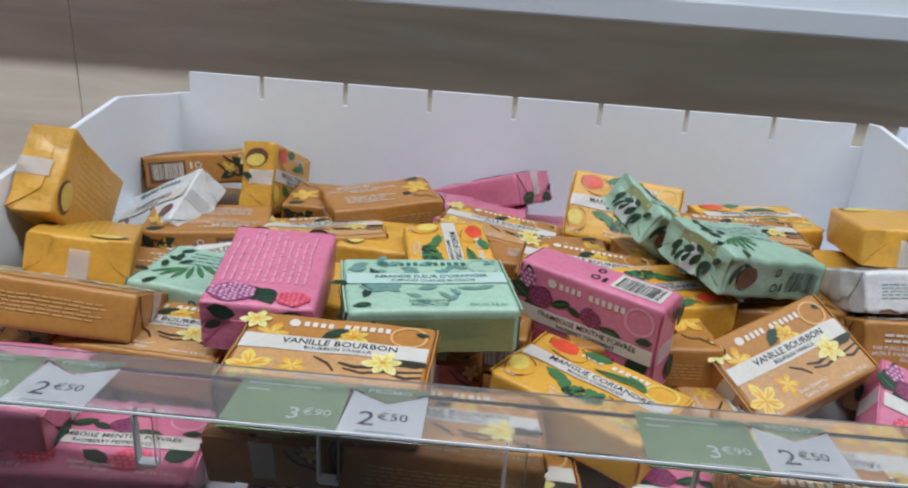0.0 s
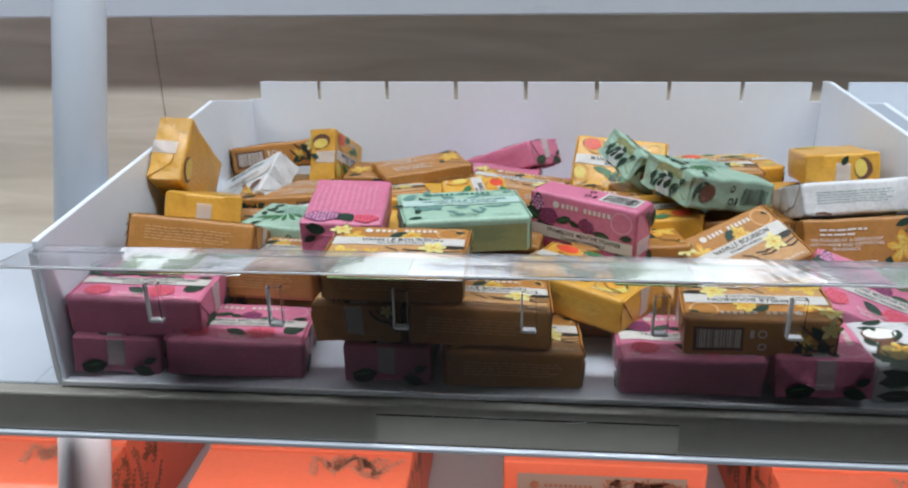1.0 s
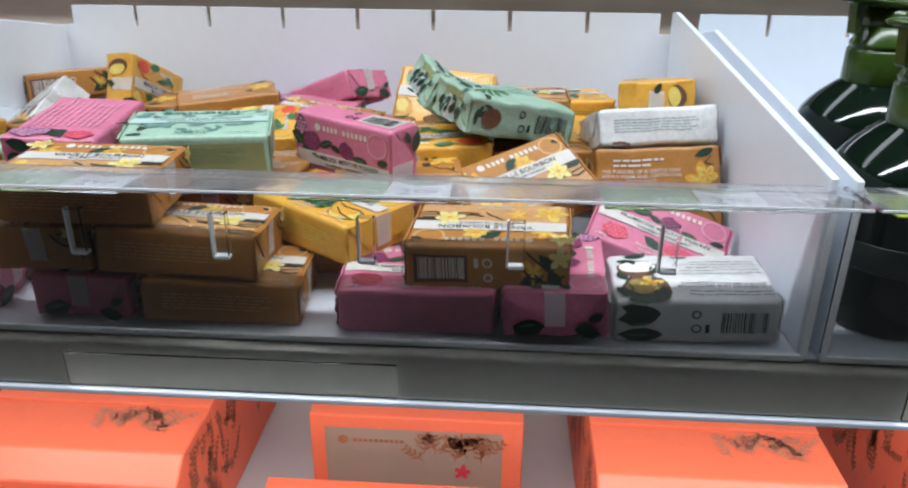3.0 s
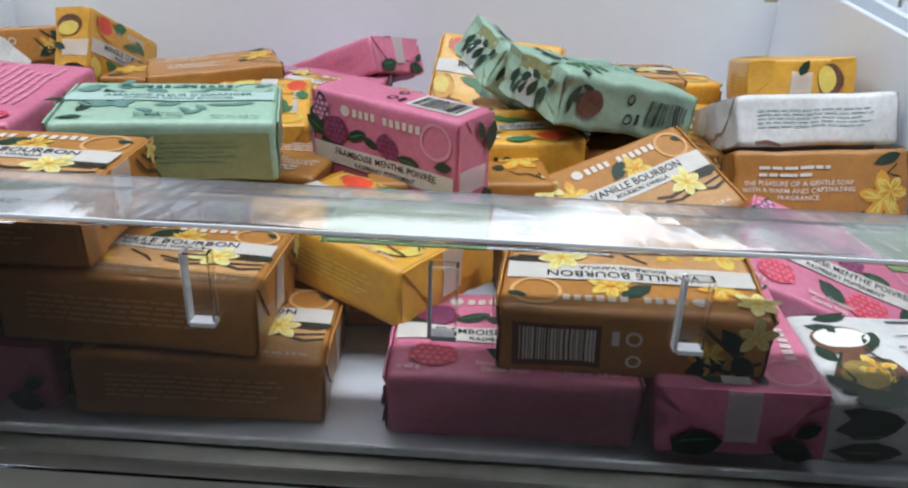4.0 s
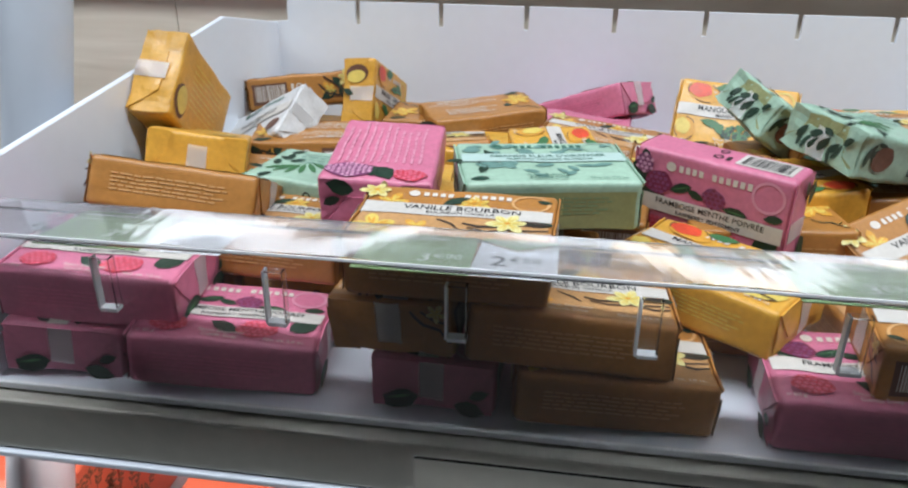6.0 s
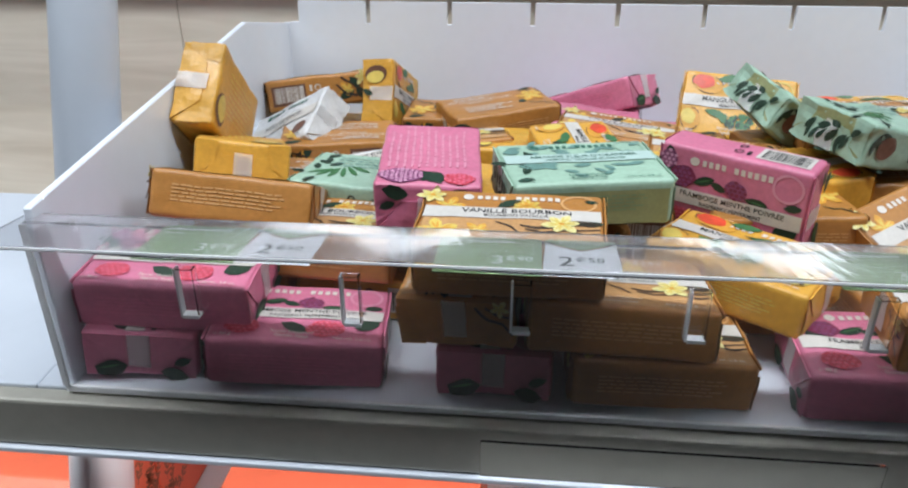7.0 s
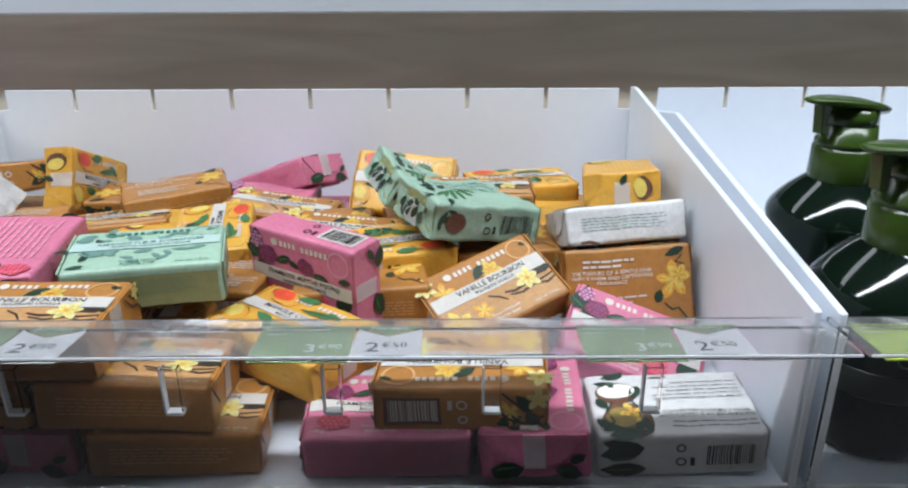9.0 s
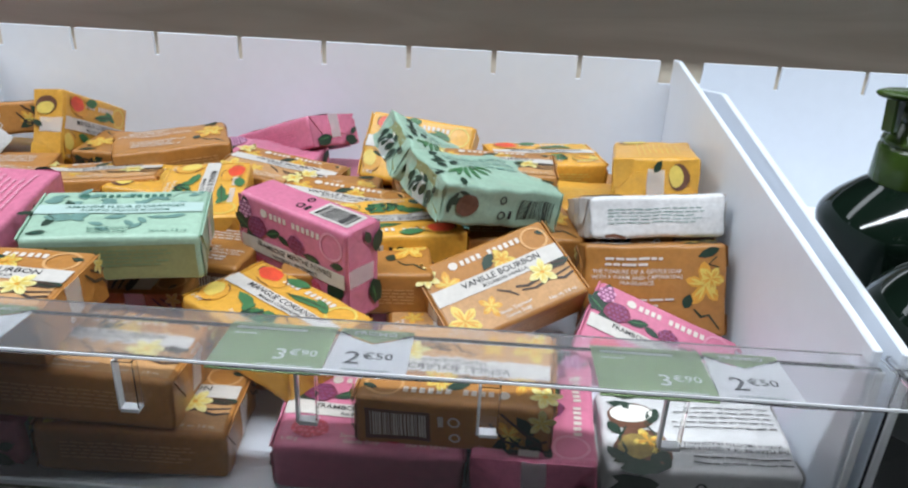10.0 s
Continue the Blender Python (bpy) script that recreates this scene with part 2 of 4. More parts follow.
def fruit(u, v, a, b, turn, base, cheek, m, m2, parent):
    """A printed fruit with a coloured cheek and a thin drawn outline."""
    body = part("fruit_print", shapes([oval(u, v, a, b, turn, 20)], m), base, parent)
    part("cheek_print", shapes([oval(u - 0.22 * a, v + 0.18 * b, a * 0.68, b * 0.72, turn + 12, 16, 0.06)], m2), cheek, body)
    rim = [oval(u, v, a * k, b * k, turn, 20) for k in (1.0, 0.93)]
    for lo in (1, 9, 14):
        n = range(lo, lo + 4)
        part("outline_print", shapes([[rim[0][i % 20] for i in n] + [rim[1][i % 20] for i in n][::-1]], m2), "nut", body)


def cluster(u, v, a, b, r, n, seed):
    rnd = random.Random(seed)
    return [oval(u + rnd.uniform(-a, a), v + rnd.uniform(-b, b), r * rnd.uniform(0.7, 1.2), r * rnd.uniform(0.7, 1.2), n=8) for _ in range(n)]


def drupelets(u, v, a, b, r, seed):
    """The beads of a raspberry, row by row within its outline."""
    rnd, out = random.Random(seed), []
    for j in range(-8, 9):
        for i in range(-8, 9):
            x, y = (i + 0.5 * (j % 2)) * 2.15 * r, j * 1.9 * r
            if (x / a) ** 2 + (y / b) ** 2 < 0.9:
                k = r * rnd.uniform(0.75, 1.0)
                out.append(oval(u + x + rnd.uniform(-0.2, 0.2) * r, v + y + rnd.uniform(-0.2, 0.2) * r, k, k * 0.9, n=7))
    return out


def raspberry(u, v, a, b, turn, base, beads, m, m2, parent, seed):
    body = part("berry_print", shapes([oval(u, v, a, b, turn, 18, 0.05)], m), base, parent)
    tagged(part("bead_print", shapes(drupelets(u, v, a, b, 0.00115, seed), m2), beads, body), kind="stuff")


# ---- room and shelving ----
def structure(name, bm, material, label, smooth=False):
    return tagged(part(name, bm, material, None, "", smooth), label, name.split("_")[0], kind="structure")


structure("floor", block(-4, 4, -4, 7, -0.1, 0), "floor_tile", "grey tiled shop floor")
structure("ceiling", block(-4, 4, -4, 7, 2.7, 2.8), "wall_paint", "plain pale shop ceiling")
structure("wall_north", block(-4, 4, 7, 7.1, 0, 2.7), "wall_paint", "plain pale shop wall")
structure("wall_south", block(-4, 4, -4.1, -4, 0, 2.7), "wall_paint", "plain pale shop wall")
structure("wall_east", block(4, 4.1, -4, 7, 0, 2.7), "wall_paint", "plain pale shop wall")
structure("wall_west", block(-4.1, -4, -4, 7, 0, 2.7), "wall_paint", "plain pale shop wall")

unit = empty("display_shelving", "white shop shelving with a pale wood back panel", "shelving")
part("back_panel", block(-0.4152, 1.4, 0.47, 0.488, 0.12, 1.162), "wood", unit, "pale wood veneer back panel")
part("back_panel", block(-1.4, -0.4162, 0.47, 0.488, 0.12, 1.162), "wood", unit, "pale wood veneer back panel")
part("upper_shelf", block(-1.4, 1.4, 0.425, 0.90, 1.163, 1.184, 0.002), "white_paint", unit, "white upper shelf edge")
part("lower_shelf", block(-1.4, 1.4, -0.06, 0.468, 0.715, 0.74, 0.002), "white_paint", unit, "white lower shelf board")
part("plinth", block(-1.4, 1.4, 0.0, 0.468, 0.0, 0.12, 0.004), "white_paint", unit)
part("shelf_board", block(-1.4, -0.285, -0.012, 0.2, 0.974, 0.9985, 0.001), "white_paint", unit, "white shelf board")
part("shelf_board", block(-0.285, 1.4, -0.012, 0.36, 0.974, 0.9985, 0.001), "white_paint", unit, "white shelf board")
part("shelf_rail", block(-1.4, 1.4, -0.022, -0.012, 0.9725, 0.9975, 0.0015), "rail_metal", unit, "grey metal shelf edge rail")
part("rail_foot", block(-1.4, 1.4, -0.024, -0.012, 0.969, 0.972, 0.0008), "white_paint", unit, "pale strip under the rail")
for x0, x1 in ((-0.085, 0.076), (0.308, 0.47)):
    holder = part("label_holder", block(x0, x1, -0.0255, -0.0235, 0.975, 0.9935, 0.0006), "clear_plastic", unit, "empty clear label holder")
    holder.visible_shadow = False


part("strip_light", block(-1.35, 1.35, 0.004, 0.016, 0.970, 0.9738, 0.0008), "strip_glow", unit, "slim lamp strip under the shelf edge")
strip_lamp = bpy.data.lights.new("strip_lamp", "AREA")
strip_lamp.shape, strip_lamp.size, strip_lamp.size_y, strip_lamp.energy, strip_lamp.color = "RECTANGLE", 2.6, 0.01, 4.5, (1.0, 0.95, 0.92)
new("strip_lamp", strip_lamp).matrix_world = look((0, 0.010, 0.9692), (0, 0.05, 0.80))


def post(x, y, lean):
    """A round post that stands on the lower shelf and leans back; (x, y) is where it passes one metre."""
    bm = lathe([(0.0165, 0.7405), (0.0165, 1.5)], 28)
    for v in bm.verts:
        v.co += Vector((x, y + lean * (v.co.z - 1), 0))
    return part("post", bm, "white_paint", unit, "round white steel post leaning back", True)


post(-0.2963, 0.0601, 0.3286)


# ---- the bins ----
X0, X1, Y0, Y1, Z0 = -0.2685, 0.2635, -0.012, 0.345, 0.999


def bin_thing(label):
    root = empty("display_bin", label, "bin", "bins on the shelf")
    part("floor_panel", block(X0 + 0.003, X1 - 0.003, Y0, Y1 - 0.003, Z0, Z0 + 0.0025), "white_plastic", root)
    out = [(X0, Z0), (X1, Z0), (X1, 1.1115), (0.2602, 1.1115), (0.2602, 1.0935), (0.2502, 1.0935), (0.2502, 1.1105)]
    for i in range(7, 0, -1):
        x = 0.065 * i - 0.265
        out += [(x + 0.002, 1.1105), (x + 0.0017, 1.0935), (x - 0.0017, 1.0935), (x - 0.002, 1.1105)]
    out += [(-0.256, 1.1105), (-0.2565, 1.0945), (X0, 1.0935)]
    part("back_wall", plate(out, "y", Y1 - 0.003, 0.003), "white_plastic", root, "white back wall with divider notches")
    part("side_wall", plate([(Y0, Z0), (Y1 - 0.003, Z0), (Y1 - 0.003, 1.0935), (0.247, 1.111), (Y0, 1.0855)], "x", X0, 0.0035, 0.0006), "white_plastic", root)
    part("side_wall", plate([(Y0, Z0), (Y1 - 0.003, Z0), (Y1 - 0.003, 1.1118), (0.330, 1.1135), (Y0, 1.0865)], "x", X1 - 0.0035, 0.0035, 0.0006), "white_plastic", root)
    front = part("front_panel", block(X0, X1, Y0 - 0.003, Y0 - 0.0004, Z0, 1.079, 0.0004), "clear_plastic", root, "clear plastic front panel")
    front.visible_shadow = False
    part("front_edge", block(X0, X1, Y0 - 0.0038, Y0 - 0.0004, Z0 - 0.0004, Z0 + 0.0032, 0.0008), "lit_edge", root, "bright bottom edge of the clear front")
    for x in (X0 + 0.001, X1 - 0.001):
        part("front_edge", block(x - 0.0016, x + 0.0016, Y0 - 0.0042, Y0 - 0.0032, Z0 + 0.003, 1.079, 0.0004), "lit_edge", root)
    bm, n = bmesh.new(), 96
    rows = []
    for k in range(n + 1):
        x = X0 - 0.002 + (X1 - X0 + 0.004) * k / n
        w = 0.00050 * math.sin(2 * math.pi * (x + 0.02) / 0.138) + 0.00022 * math.sin(2 * math.pi * x / 0.061)
        rows.append([bm.verts.new((x, y, z)) for y, z in ((-0.006, 1.0790), (-0.006, 1.0808), (-0.024, 1.0823 + 0.6 * w), (-0.0415, 1.0838 + w), (-0.0415, 1.0820 + w), (-0.024, 1.0805 + 0.6 * w))])
    for a, c in zip(rows, rows[1:]):
        for k in range(6):
            bm.faces.new((a[k], a[(k + 1) % 6], c[(k + 1) % 6], c[k]))
    bm.faces.new(rows[0][::-1]), bm.faces.new(rows[-1])
    bmesh.ops.recalc_face_normals(bm, faces=bm.faces[:])
    part("price_rail", bm, "milky_plastic", root, "clear plastic price rail")
    part("rail_edge", block(X0 - 0.002, X1 + 0.002, -0.0420, -0.0416, 1.0828, 1.0838, 0.0001, 1), "lit_edge", root, "bright front edge of the price rail")
    for k in range(7):
        x = -0.2035 + 0.0665 * k
        # left stroke and foot painted white as lit edges, the rest clear
        slot = part("divider_slot", block(x - 0.0040, x - 0.0030, -0.0185, -0.0148, 1.0425, 1.0645, 0.0002, 1), "lit_edge", root, "small raised slot in the clear front, caught light painted white")
        part("slot_foot", block(x - 0.0030, x + 0.0040, -0.0192, -0.0148, 1.0422, 1.0438, 0.0002, 1), "lit_edge", slot)
        part("slot_side", block(x + 0.0034, x + 0.0040, -0.0185, -0.0148, 1.0438, 1.0645, 0.0001, 1), "clear_plastic", slot)
        part("slot_top", block(x - 0.0030, x + 0.0034, -0.0185, -0.0148, 1.0640, 1.0645, 0.0001, 1), "clear_plastic", slot)
    return root


soap_bin = bin_thing("white plastic bin with a clear front, full of wrapped soaps")
copy_thing(soap_bin, Matrix.Translation((0.5390, 0, 0)))["label"] = "white plastic bin with a clear front, holding pump bottles"


# ---- price tags on the rail ----
def price_tag(x, green, was, now, label):
    """x: where the green card meets the white one."""
    root = empty("price_tag", label, "price tag", "price tags on the rail")
    # the plane just under the rail: u to the right, v up its slope
    m = Matrix.Translation((x, -0.0405, 1.0806)) @ Matrix.Rotation(math.atan2(-0.0030, 0.0355), 4, "X")
    up = lambda d: m @ Matrix.Translation((0, 0, d))  # noqa: E731
    part("card", block(-0.038, 0.0, 0, 0.0315, -0.0003, 0.0), green, root, "green price card").matrix_basis = m
    part("promo_card", shapes([[(0, 0), (0.0275, 0), (0.0275, 0.0275), (0.0140, 0.0205), (0.0015, 0.0275)]], up(0.0001)), "tag_white", root, "white offer card")
    part("old_price", text(was[0], 0.0100, up(0.0002) @ Matrix.Translation((-0.0155, 0.0095, 0))), "tag_white", root)
    part("old_price", text(was[1:], 0.0058, up(0.0002) @ Matrix.Translation((-0.0080, 0.0112, 0))), "tag_white", root)
    part("offer_price", text(now[0], 0.0120, up(0.0003) @ Matrix.Translation((0.0085, 0.0100, 0))), "ink_dark", root)
    part("offer_price", text(now[1:], 0.0062, up(0.0003) @ Matrix.Translation((0.0170, 0.0120, 0))), "ink_dark", root)
    part("heading", shapes([rect(-0.035, -0.010, 0.0262, 0.0272)], up(0.0002)), "tag_white", root)
    part("heading", shapes([rect(-0.035, -0.027, 0.0225, 0.0232)], up(0.0002)), "tag_white", root)
    part("small_print", shapes([rect(-0.022, -0.003, 0.0022, 0.0028)], up(0.0002)), "tag_white", root)
    part("small_print", shapes([rect(0.006, 0.022, 0.0024, 0.0030)], up(0.0003)), "leaf_grey", root)
    part("offer_strip", shapes([[(0.0015, 0.0285), (0.0140, 0.0215), (0.0275, 0.0285), (0.0275, 0.0315), (0.0015, 0.0315)]], up(0.0001)), green, root)
    part("offer_word", text("PROMO", 0.0044, up(0.0003) @ Matrix.Translation((0.0142, 0.0278, 0))), "tag_white", root)
    return root


for x in (-0.1725, -0.0637, 0.0733, 0.2012):
    price_tag(x, "tag_green", "3\u20ac90", "2\u20ac50", "green and white price tag under the clear rail")
price_tag(0.3135, "tag_lime", "4\u20ac50", "3\u20ac50", "bright green price tag below the pump bottles")

# ---- soaps ----
L, W, H = 0.0755, 0.0489, 0.0228


def face(side, lift=0.0004):
    """The plane of one side of a soap: u to the reader's right, v up."""
    turn = {"front": pose(0, 0, 0), "back": pose(0, 0, 0, 0, 180, 0), "low": pose(0, 0, 0, 90, 0, 0), "top": pose(0, 0, 0, 90, 0, 180), "right": pose(0, 0, 0, 90, 0, 90), "left": pose(0, 0, 0, 90, 0, -90)}[side]
    d = {"front": H, "back": H, "low": W, "top": W, "right": L, "left": L}[side] / 2 + lift
    return turn @ Matrix.Translation((0, 0, d))


def crumple(p, seed, amp):
    """How the paper is pushed out of shape at p."""
    off = Vector((seed * 13.7, seed * 5.1, seed * 8.3))
    near_end = max(0.0, (abs(p.x) * 2 / L - 0.84) / 0.16)
    a = noise.noise_vector(p * 42 + off) * amp
    b = noise.noise_vector(p * 120 + off) * amp * (0.42 + 0.35 * near_end)
    return p + a + b


def wrapper():
    bm, cells = bmesh.new(), 24
    bmesh.ops.create_cube(bm, size=2)
    bmesh.ops.subdivide_edges(bm, edges=bm.edges[:], cuts=cells - 1, use_grid_fill=True)
    half, r = Vector((L / 2, W / 2, H / 2)), 0.0024
    near = (0.0, 0.0008, 0.0017, 0.0028)

    def along(i, h):
        if i > cells // 2:
            return -along(cells - i, h)
        return near[i] - h if i < 4 else (0.0028 - h) * (1 - (i - 3) / (cells // 2 - 3))

    for v in bm.verts:
        p = Vector([along(int(round((a + 1) * cells / 2)), h) for a, h in zip(v.co, half)])
        core = Vector([max(-h + r, min(h - r, c)) for c, h in zip(p, half)])
        d = p - core
        if d.length > 1e-9:
            p = core + d.normalized() * min(r, d.length)
        v.co = p
    return bm


def wear(ob, seed, amp):
    """Crumple the wrapper with all that is printed on it."""
    for child in ob.children_recursive:
        bm = bmesh.new()
        bm.from_mesh(child.data)
        bmesh.ops.remove_doubles(bm, verts=bm.verts[:], dist=1e-6)
        if len(bm.faces) < 80:
            for axis in range(3):
                lo, hi = min(v.co[axis] for v in bm.verts), max(v.co[axis] for v in bm.verts)
                for k in range(int(lo // 0.003) + 1, int(hi // 0.003) + 1):
                    if hi - lo > 0.005:
                        n = Vector((axis == 0, axis == 1, axis == 2))
                        bmesh.ops.bisect_plane(bm, geom=bm.verts[:] + bm.edges[:] + bm.faces[:], plane_co=n * k * 0.003, plane_no=n)
        for v in bm.verts:
            v.co = crumple(v.co, seed, amp)
        bm.to_mesh(child.data)
        bm.free()


def ends(root, paper):
    for side in ("right", "left"):
        m = face(side, 0.0002)
        bm = shapes([[(-W / 2 + 0.001, H / 2 - 0.0005), (-W / 2 + 0.013, -0.0035), (W / 2 - 0.013, -0.0035), (W / 2 - 0.001, H / 2 - 0.0005)]], m)
        made = bmesh.ops.extrude_face_region(bm, geom=bm.faces[:])
        bmesh.ops.translate(bm, verts=[g for g in made["geom"] if isinstance(g, bmesh.types.BMVert)], vec=m.to_3x3() @ Vector((0, 0, 0.0007)))
        bmesh.ops.recalc_face_normals(bm, faces=bm.faces[:])
        part("end_flap", bm, paper, root)
        prints("tucked_fold", [[(-W / 2 + 0.001, -H / 2 + 0.0005), (-W / 2 + 0.0005, H / 2 - 0.004), (-W / 2 + 0.010, 0.001), (-W / 2 + 0.012, -H / 2 + 0.0008)], [(W / 2 - 0.001, -H / 2 + 0.0005), (W / 2 - 0.0005, H / 2 - 0.004), (W / 2 - 0.010, 0.001), (W / 2 - 0.012, -H / 2 + 0.0008)]], face(side, 0.0004), paper, root)
        part("sticker", shapes([rect(-0.0048, 0.0048, -H / 2 + 0.006, H / 2 - 0.0002)], face(side, 0.0013)), "sticker", root, "clear sticker closing the fold")


def lines(u0, u1, v, n, step, seed, h=0.0007):
    """Lines of print too small to read."""
    rnd, out = random.Random(seed), []
    for k in range(n):
        u = u0
        stop = u1 - rnd.uniform(0, 0.012)
        while u < stop - 0.002:
            w = rnd.uniform(0.0025, 0.0075)
            out.append(rect(u, min(u + w, stop), v - k * step, v - k * step + h))
            u += w + 0.0009
    return out


def barcode(u0, u1, v0, v1, seed):
    rnd, out, u = random.Random(seed), [], u0
    while u < u1:
        w = rnd.choice((0.0003, 0.0003, 0.0006, 0.0008))
        out.append(rect(u, u + w, v0, v1))
        u += w + rnd.choice((0.0003, 0.0004, 0.0007))
    return out


def emblem(u, v, r):
    return [oval(u, v, r, r, n=18)]


def ring(u, v, r, w):
    n = 20
    outer = [(u + r * math.cos(2 * math.pi * k / n), v + r * math.sin(2 * math.pi * k / n)) for k in range(n + 1)]
    inner = [(u + (r - w) * math.cos(2 * math.pi * k / n), v + (r - w) * math.sin(2 * math.pi * k / n)) for k in range(n + 1)]
    return [[outer[k], outer[k + 1], inner[k + 1], inner[k]] for k in range(n)]


SOAP_LABEL = {"vanilla": "brown paper-wrapped vanilla soap", "raspberry": "pink paper-wrapped raspberry soap", "mango": "yellow paper-wrapped mango soap", "almond": "mint paper-wrapped almond soap", "coconut": "white paper-wrapped coconut soap"}
NAMES = {"vanilla": ("VANILLE BOURBON", "BOURBON VANILLA"), "raspberry": ("FRAMBOISE MENTHE POIVR\u00c9E", "RASPBERRY PEPPERMINT"), "mango": ("MANGUE CORIANDRE", "MANGO CORIANDER"), "almond": ("AMANDE FLEUR D'ORANGER", "ALMOND ORANGE BLOSSOM"), "coconut": ("NOIX DE COCO", "COCONUT")}


def soap_model(kind):
    root = empty("soap_box", SOAP_LABEL[kind], "soap")
    part("wrapper", wrapper(), kind, root, "", True)
    ends(root, kind)
    f, f2, f3 = face("front", 0.0004), face("front", 0.0006), face("front", 0.0008)
    u, v = L / 2, W / 2
    pale = "ink_white" if kind in ("vanilla", "raspberry", "mango") else "ink_green"
    # band with the name across the front, and on round the ends
    b0, b1 = {"vanilla": (-0.002, 0.0075), "raspberry": (-0.006, 0.0022), "mango": (-0.002, 0.0065), "almond": (-0.002, 0.008), "coconut": (-0.002, 0.008)}[kind]
    part("name_band", shapes([rect(-u + 0.0012, u - 0.0012, b0, b1)], f2), "band_mint" if kind == "almond" else "band", root, "pale band across the front")
    mid = (b0 + b1) / 2
    long_name = kind in ("raspberry", "almond")
    part("product_name", text(NAMES[kind][0], 0.0040 if long_name else 0.0051, f3 @ Matrix.Translation((0.002, mid + 0.0014, 0))), "ink_green" if kind == "almond" else "ink_dark", root)
    part("product_name", text(NAMES[kind][1], 0.0029, f3 @ Matrix.Translation((0.002, mid - 0.0024, 0))), "ink_green" if kind == "almond" else "ink_dark", root)
    mark = part("brand_mark", shapes(emblem(-0.019, 0.0175, 0.0024), f), pale, root, "plain maker's mark")
    for k in range(11):
        if k != 4:
            part("brand_bar", shapes([rect(-0.0150 + 0.0033 * k, -0.0129 + 0.0033 * k, 0.0158, 0.0190)], f), pale, mark)
    part("emblem_ring", shapes(ring(u - 0.010, 0.0145, 0.0075, 0.0012), f), {"raspberry": "ink_rose", "vanilla": "faint_brown", "mango": "petal"}.get(kind, kind), root)
    soap_words = ("Savon Relaxant", "Relaxing Soap") if kind == "almond" else ("Savon Douceur", "Gentle Soap")
    part("soap_text", text("\n".join(soap_words), 0.0030, f3 @ Matrix.Translation((-0.002, -0.0185, 0))), pale, root)
    part("net_weight", text("Net wt. 2.8 oz.", 0.0027, f3 @ Matrix.Translation((0.024, -0.0205, 0))), pale, root)
    part("net_weight", text("\u212e 80 g", 0.0027, f3 @ Matrix.Translation((-0.031, -0.0205, 0))), pale, root)
    if kind == "vanilla":
        part("tan_field", shapes([rect(-u + 0.002, u - 0.002, -v + 0.002, b0)], face("front", 0.0003)), "tan_field", root, "paler printed field")
        for a, c in ((0.0205, -0.0055), (0.006, 0.0105), (-0.0345, 0.0165)):
            part("flower_heart", shapes([oval(a, c, 0.0012, 0.0011, n=8)], face("front", 0.0010)), "petal_orange", root)
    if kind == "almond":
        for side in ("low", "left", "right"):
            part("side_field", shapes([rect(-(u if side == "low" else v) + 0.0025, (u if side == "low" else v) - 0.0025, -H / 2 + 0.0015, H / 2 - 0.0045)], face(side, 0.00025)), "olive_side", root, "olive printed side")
    # long sides: print lines, and the barcode with its marks
    tagged(part("side_print", shapes(lines(-0.028, 0.030, 0.004, 5, 0.0018, 7, 0.0007 if kind != "coconut" else 0.0004), face("low")), {"vanilla": "faint_brown", "mango": "petal", "raspberry": "faint_pink", "almond": "faint_green", "coconut": "leaf_grey"}[kind], root), kind="stuff")
    if kind in ("vanilla", "raspberry", "mango"):
        part("barcode_field", shapes([rect(-0.034, -0.0085, -0.0075, 0.0068)], face("top", 0.0003)), "band" if kind != "vanilla" else "nut", root)
    tagged(part("barcode", shapes(barcode(-0.032, -0.0105, -0.0055, 0.0055, kind), face("top", 0.0005)), "ink_white" if kind == "vanilla" else "ink_dark", root), kind="stuff")
    tagged(part("recycling_mark", shapes(ring(0.0005, 0.0032, 0.0024, 0.0008) + ring(0.0008, -0.0045, 0.0022, 0.0008) + [rect(-0.0055, -0.0035, 0.0008, 0.0055)], face("top", 0.0005)), "ink_white" if kind == "vanilla" else "ink_dark", root), kind="stuff")
    # back: lines of print and a picture at one end
    bk, bk2 = face("back", 0.0004), face("back", 0.0006)
    if kind == "vanilla":
        part("back_text", text("THE PLEASURE OF A GENTLE SOAP\nWITH A WARM AND CAPTIVATING\nFRAGRANCE", 0.0030, bk2 @ Matrix.Translation((-0.010, 0.0075, 0))), "ink_white", root)
        tagged(part("back_print", shapes(lines(-0.027, 0.006, 0.0165, 2, 0.003, 3, 0.0013) + lines(-0.026, 0.012, -0.005, 4, 0.0033, 4, 0.0011), bk2), "ink_white", root), kind="stuff")
        bloom(0.026, 0.003, 0.0125, 20, 5, "petal_orange", "petal", bk, root)
        bloom(0.029, 0.006, 0.008, 60, 5, "petal", "petal_orange", bk2, root)
        prints("leaf_print", [petal(0.022, 0.018, 0.012, 0.005, 20), petal(0.018, -0.002, 0.008, 0.006, 250), stroke([(0.02, -0.01), (0.024, -0.014), (0.028, -0.013), (0.034, -0.02)], 0.0012), stroke([(0.032, 0.018), (0.028, 0.014), (0.033, 0.012)], 0.001)], bk, "leaf_dark", root)
    elif kind == "raspberry":
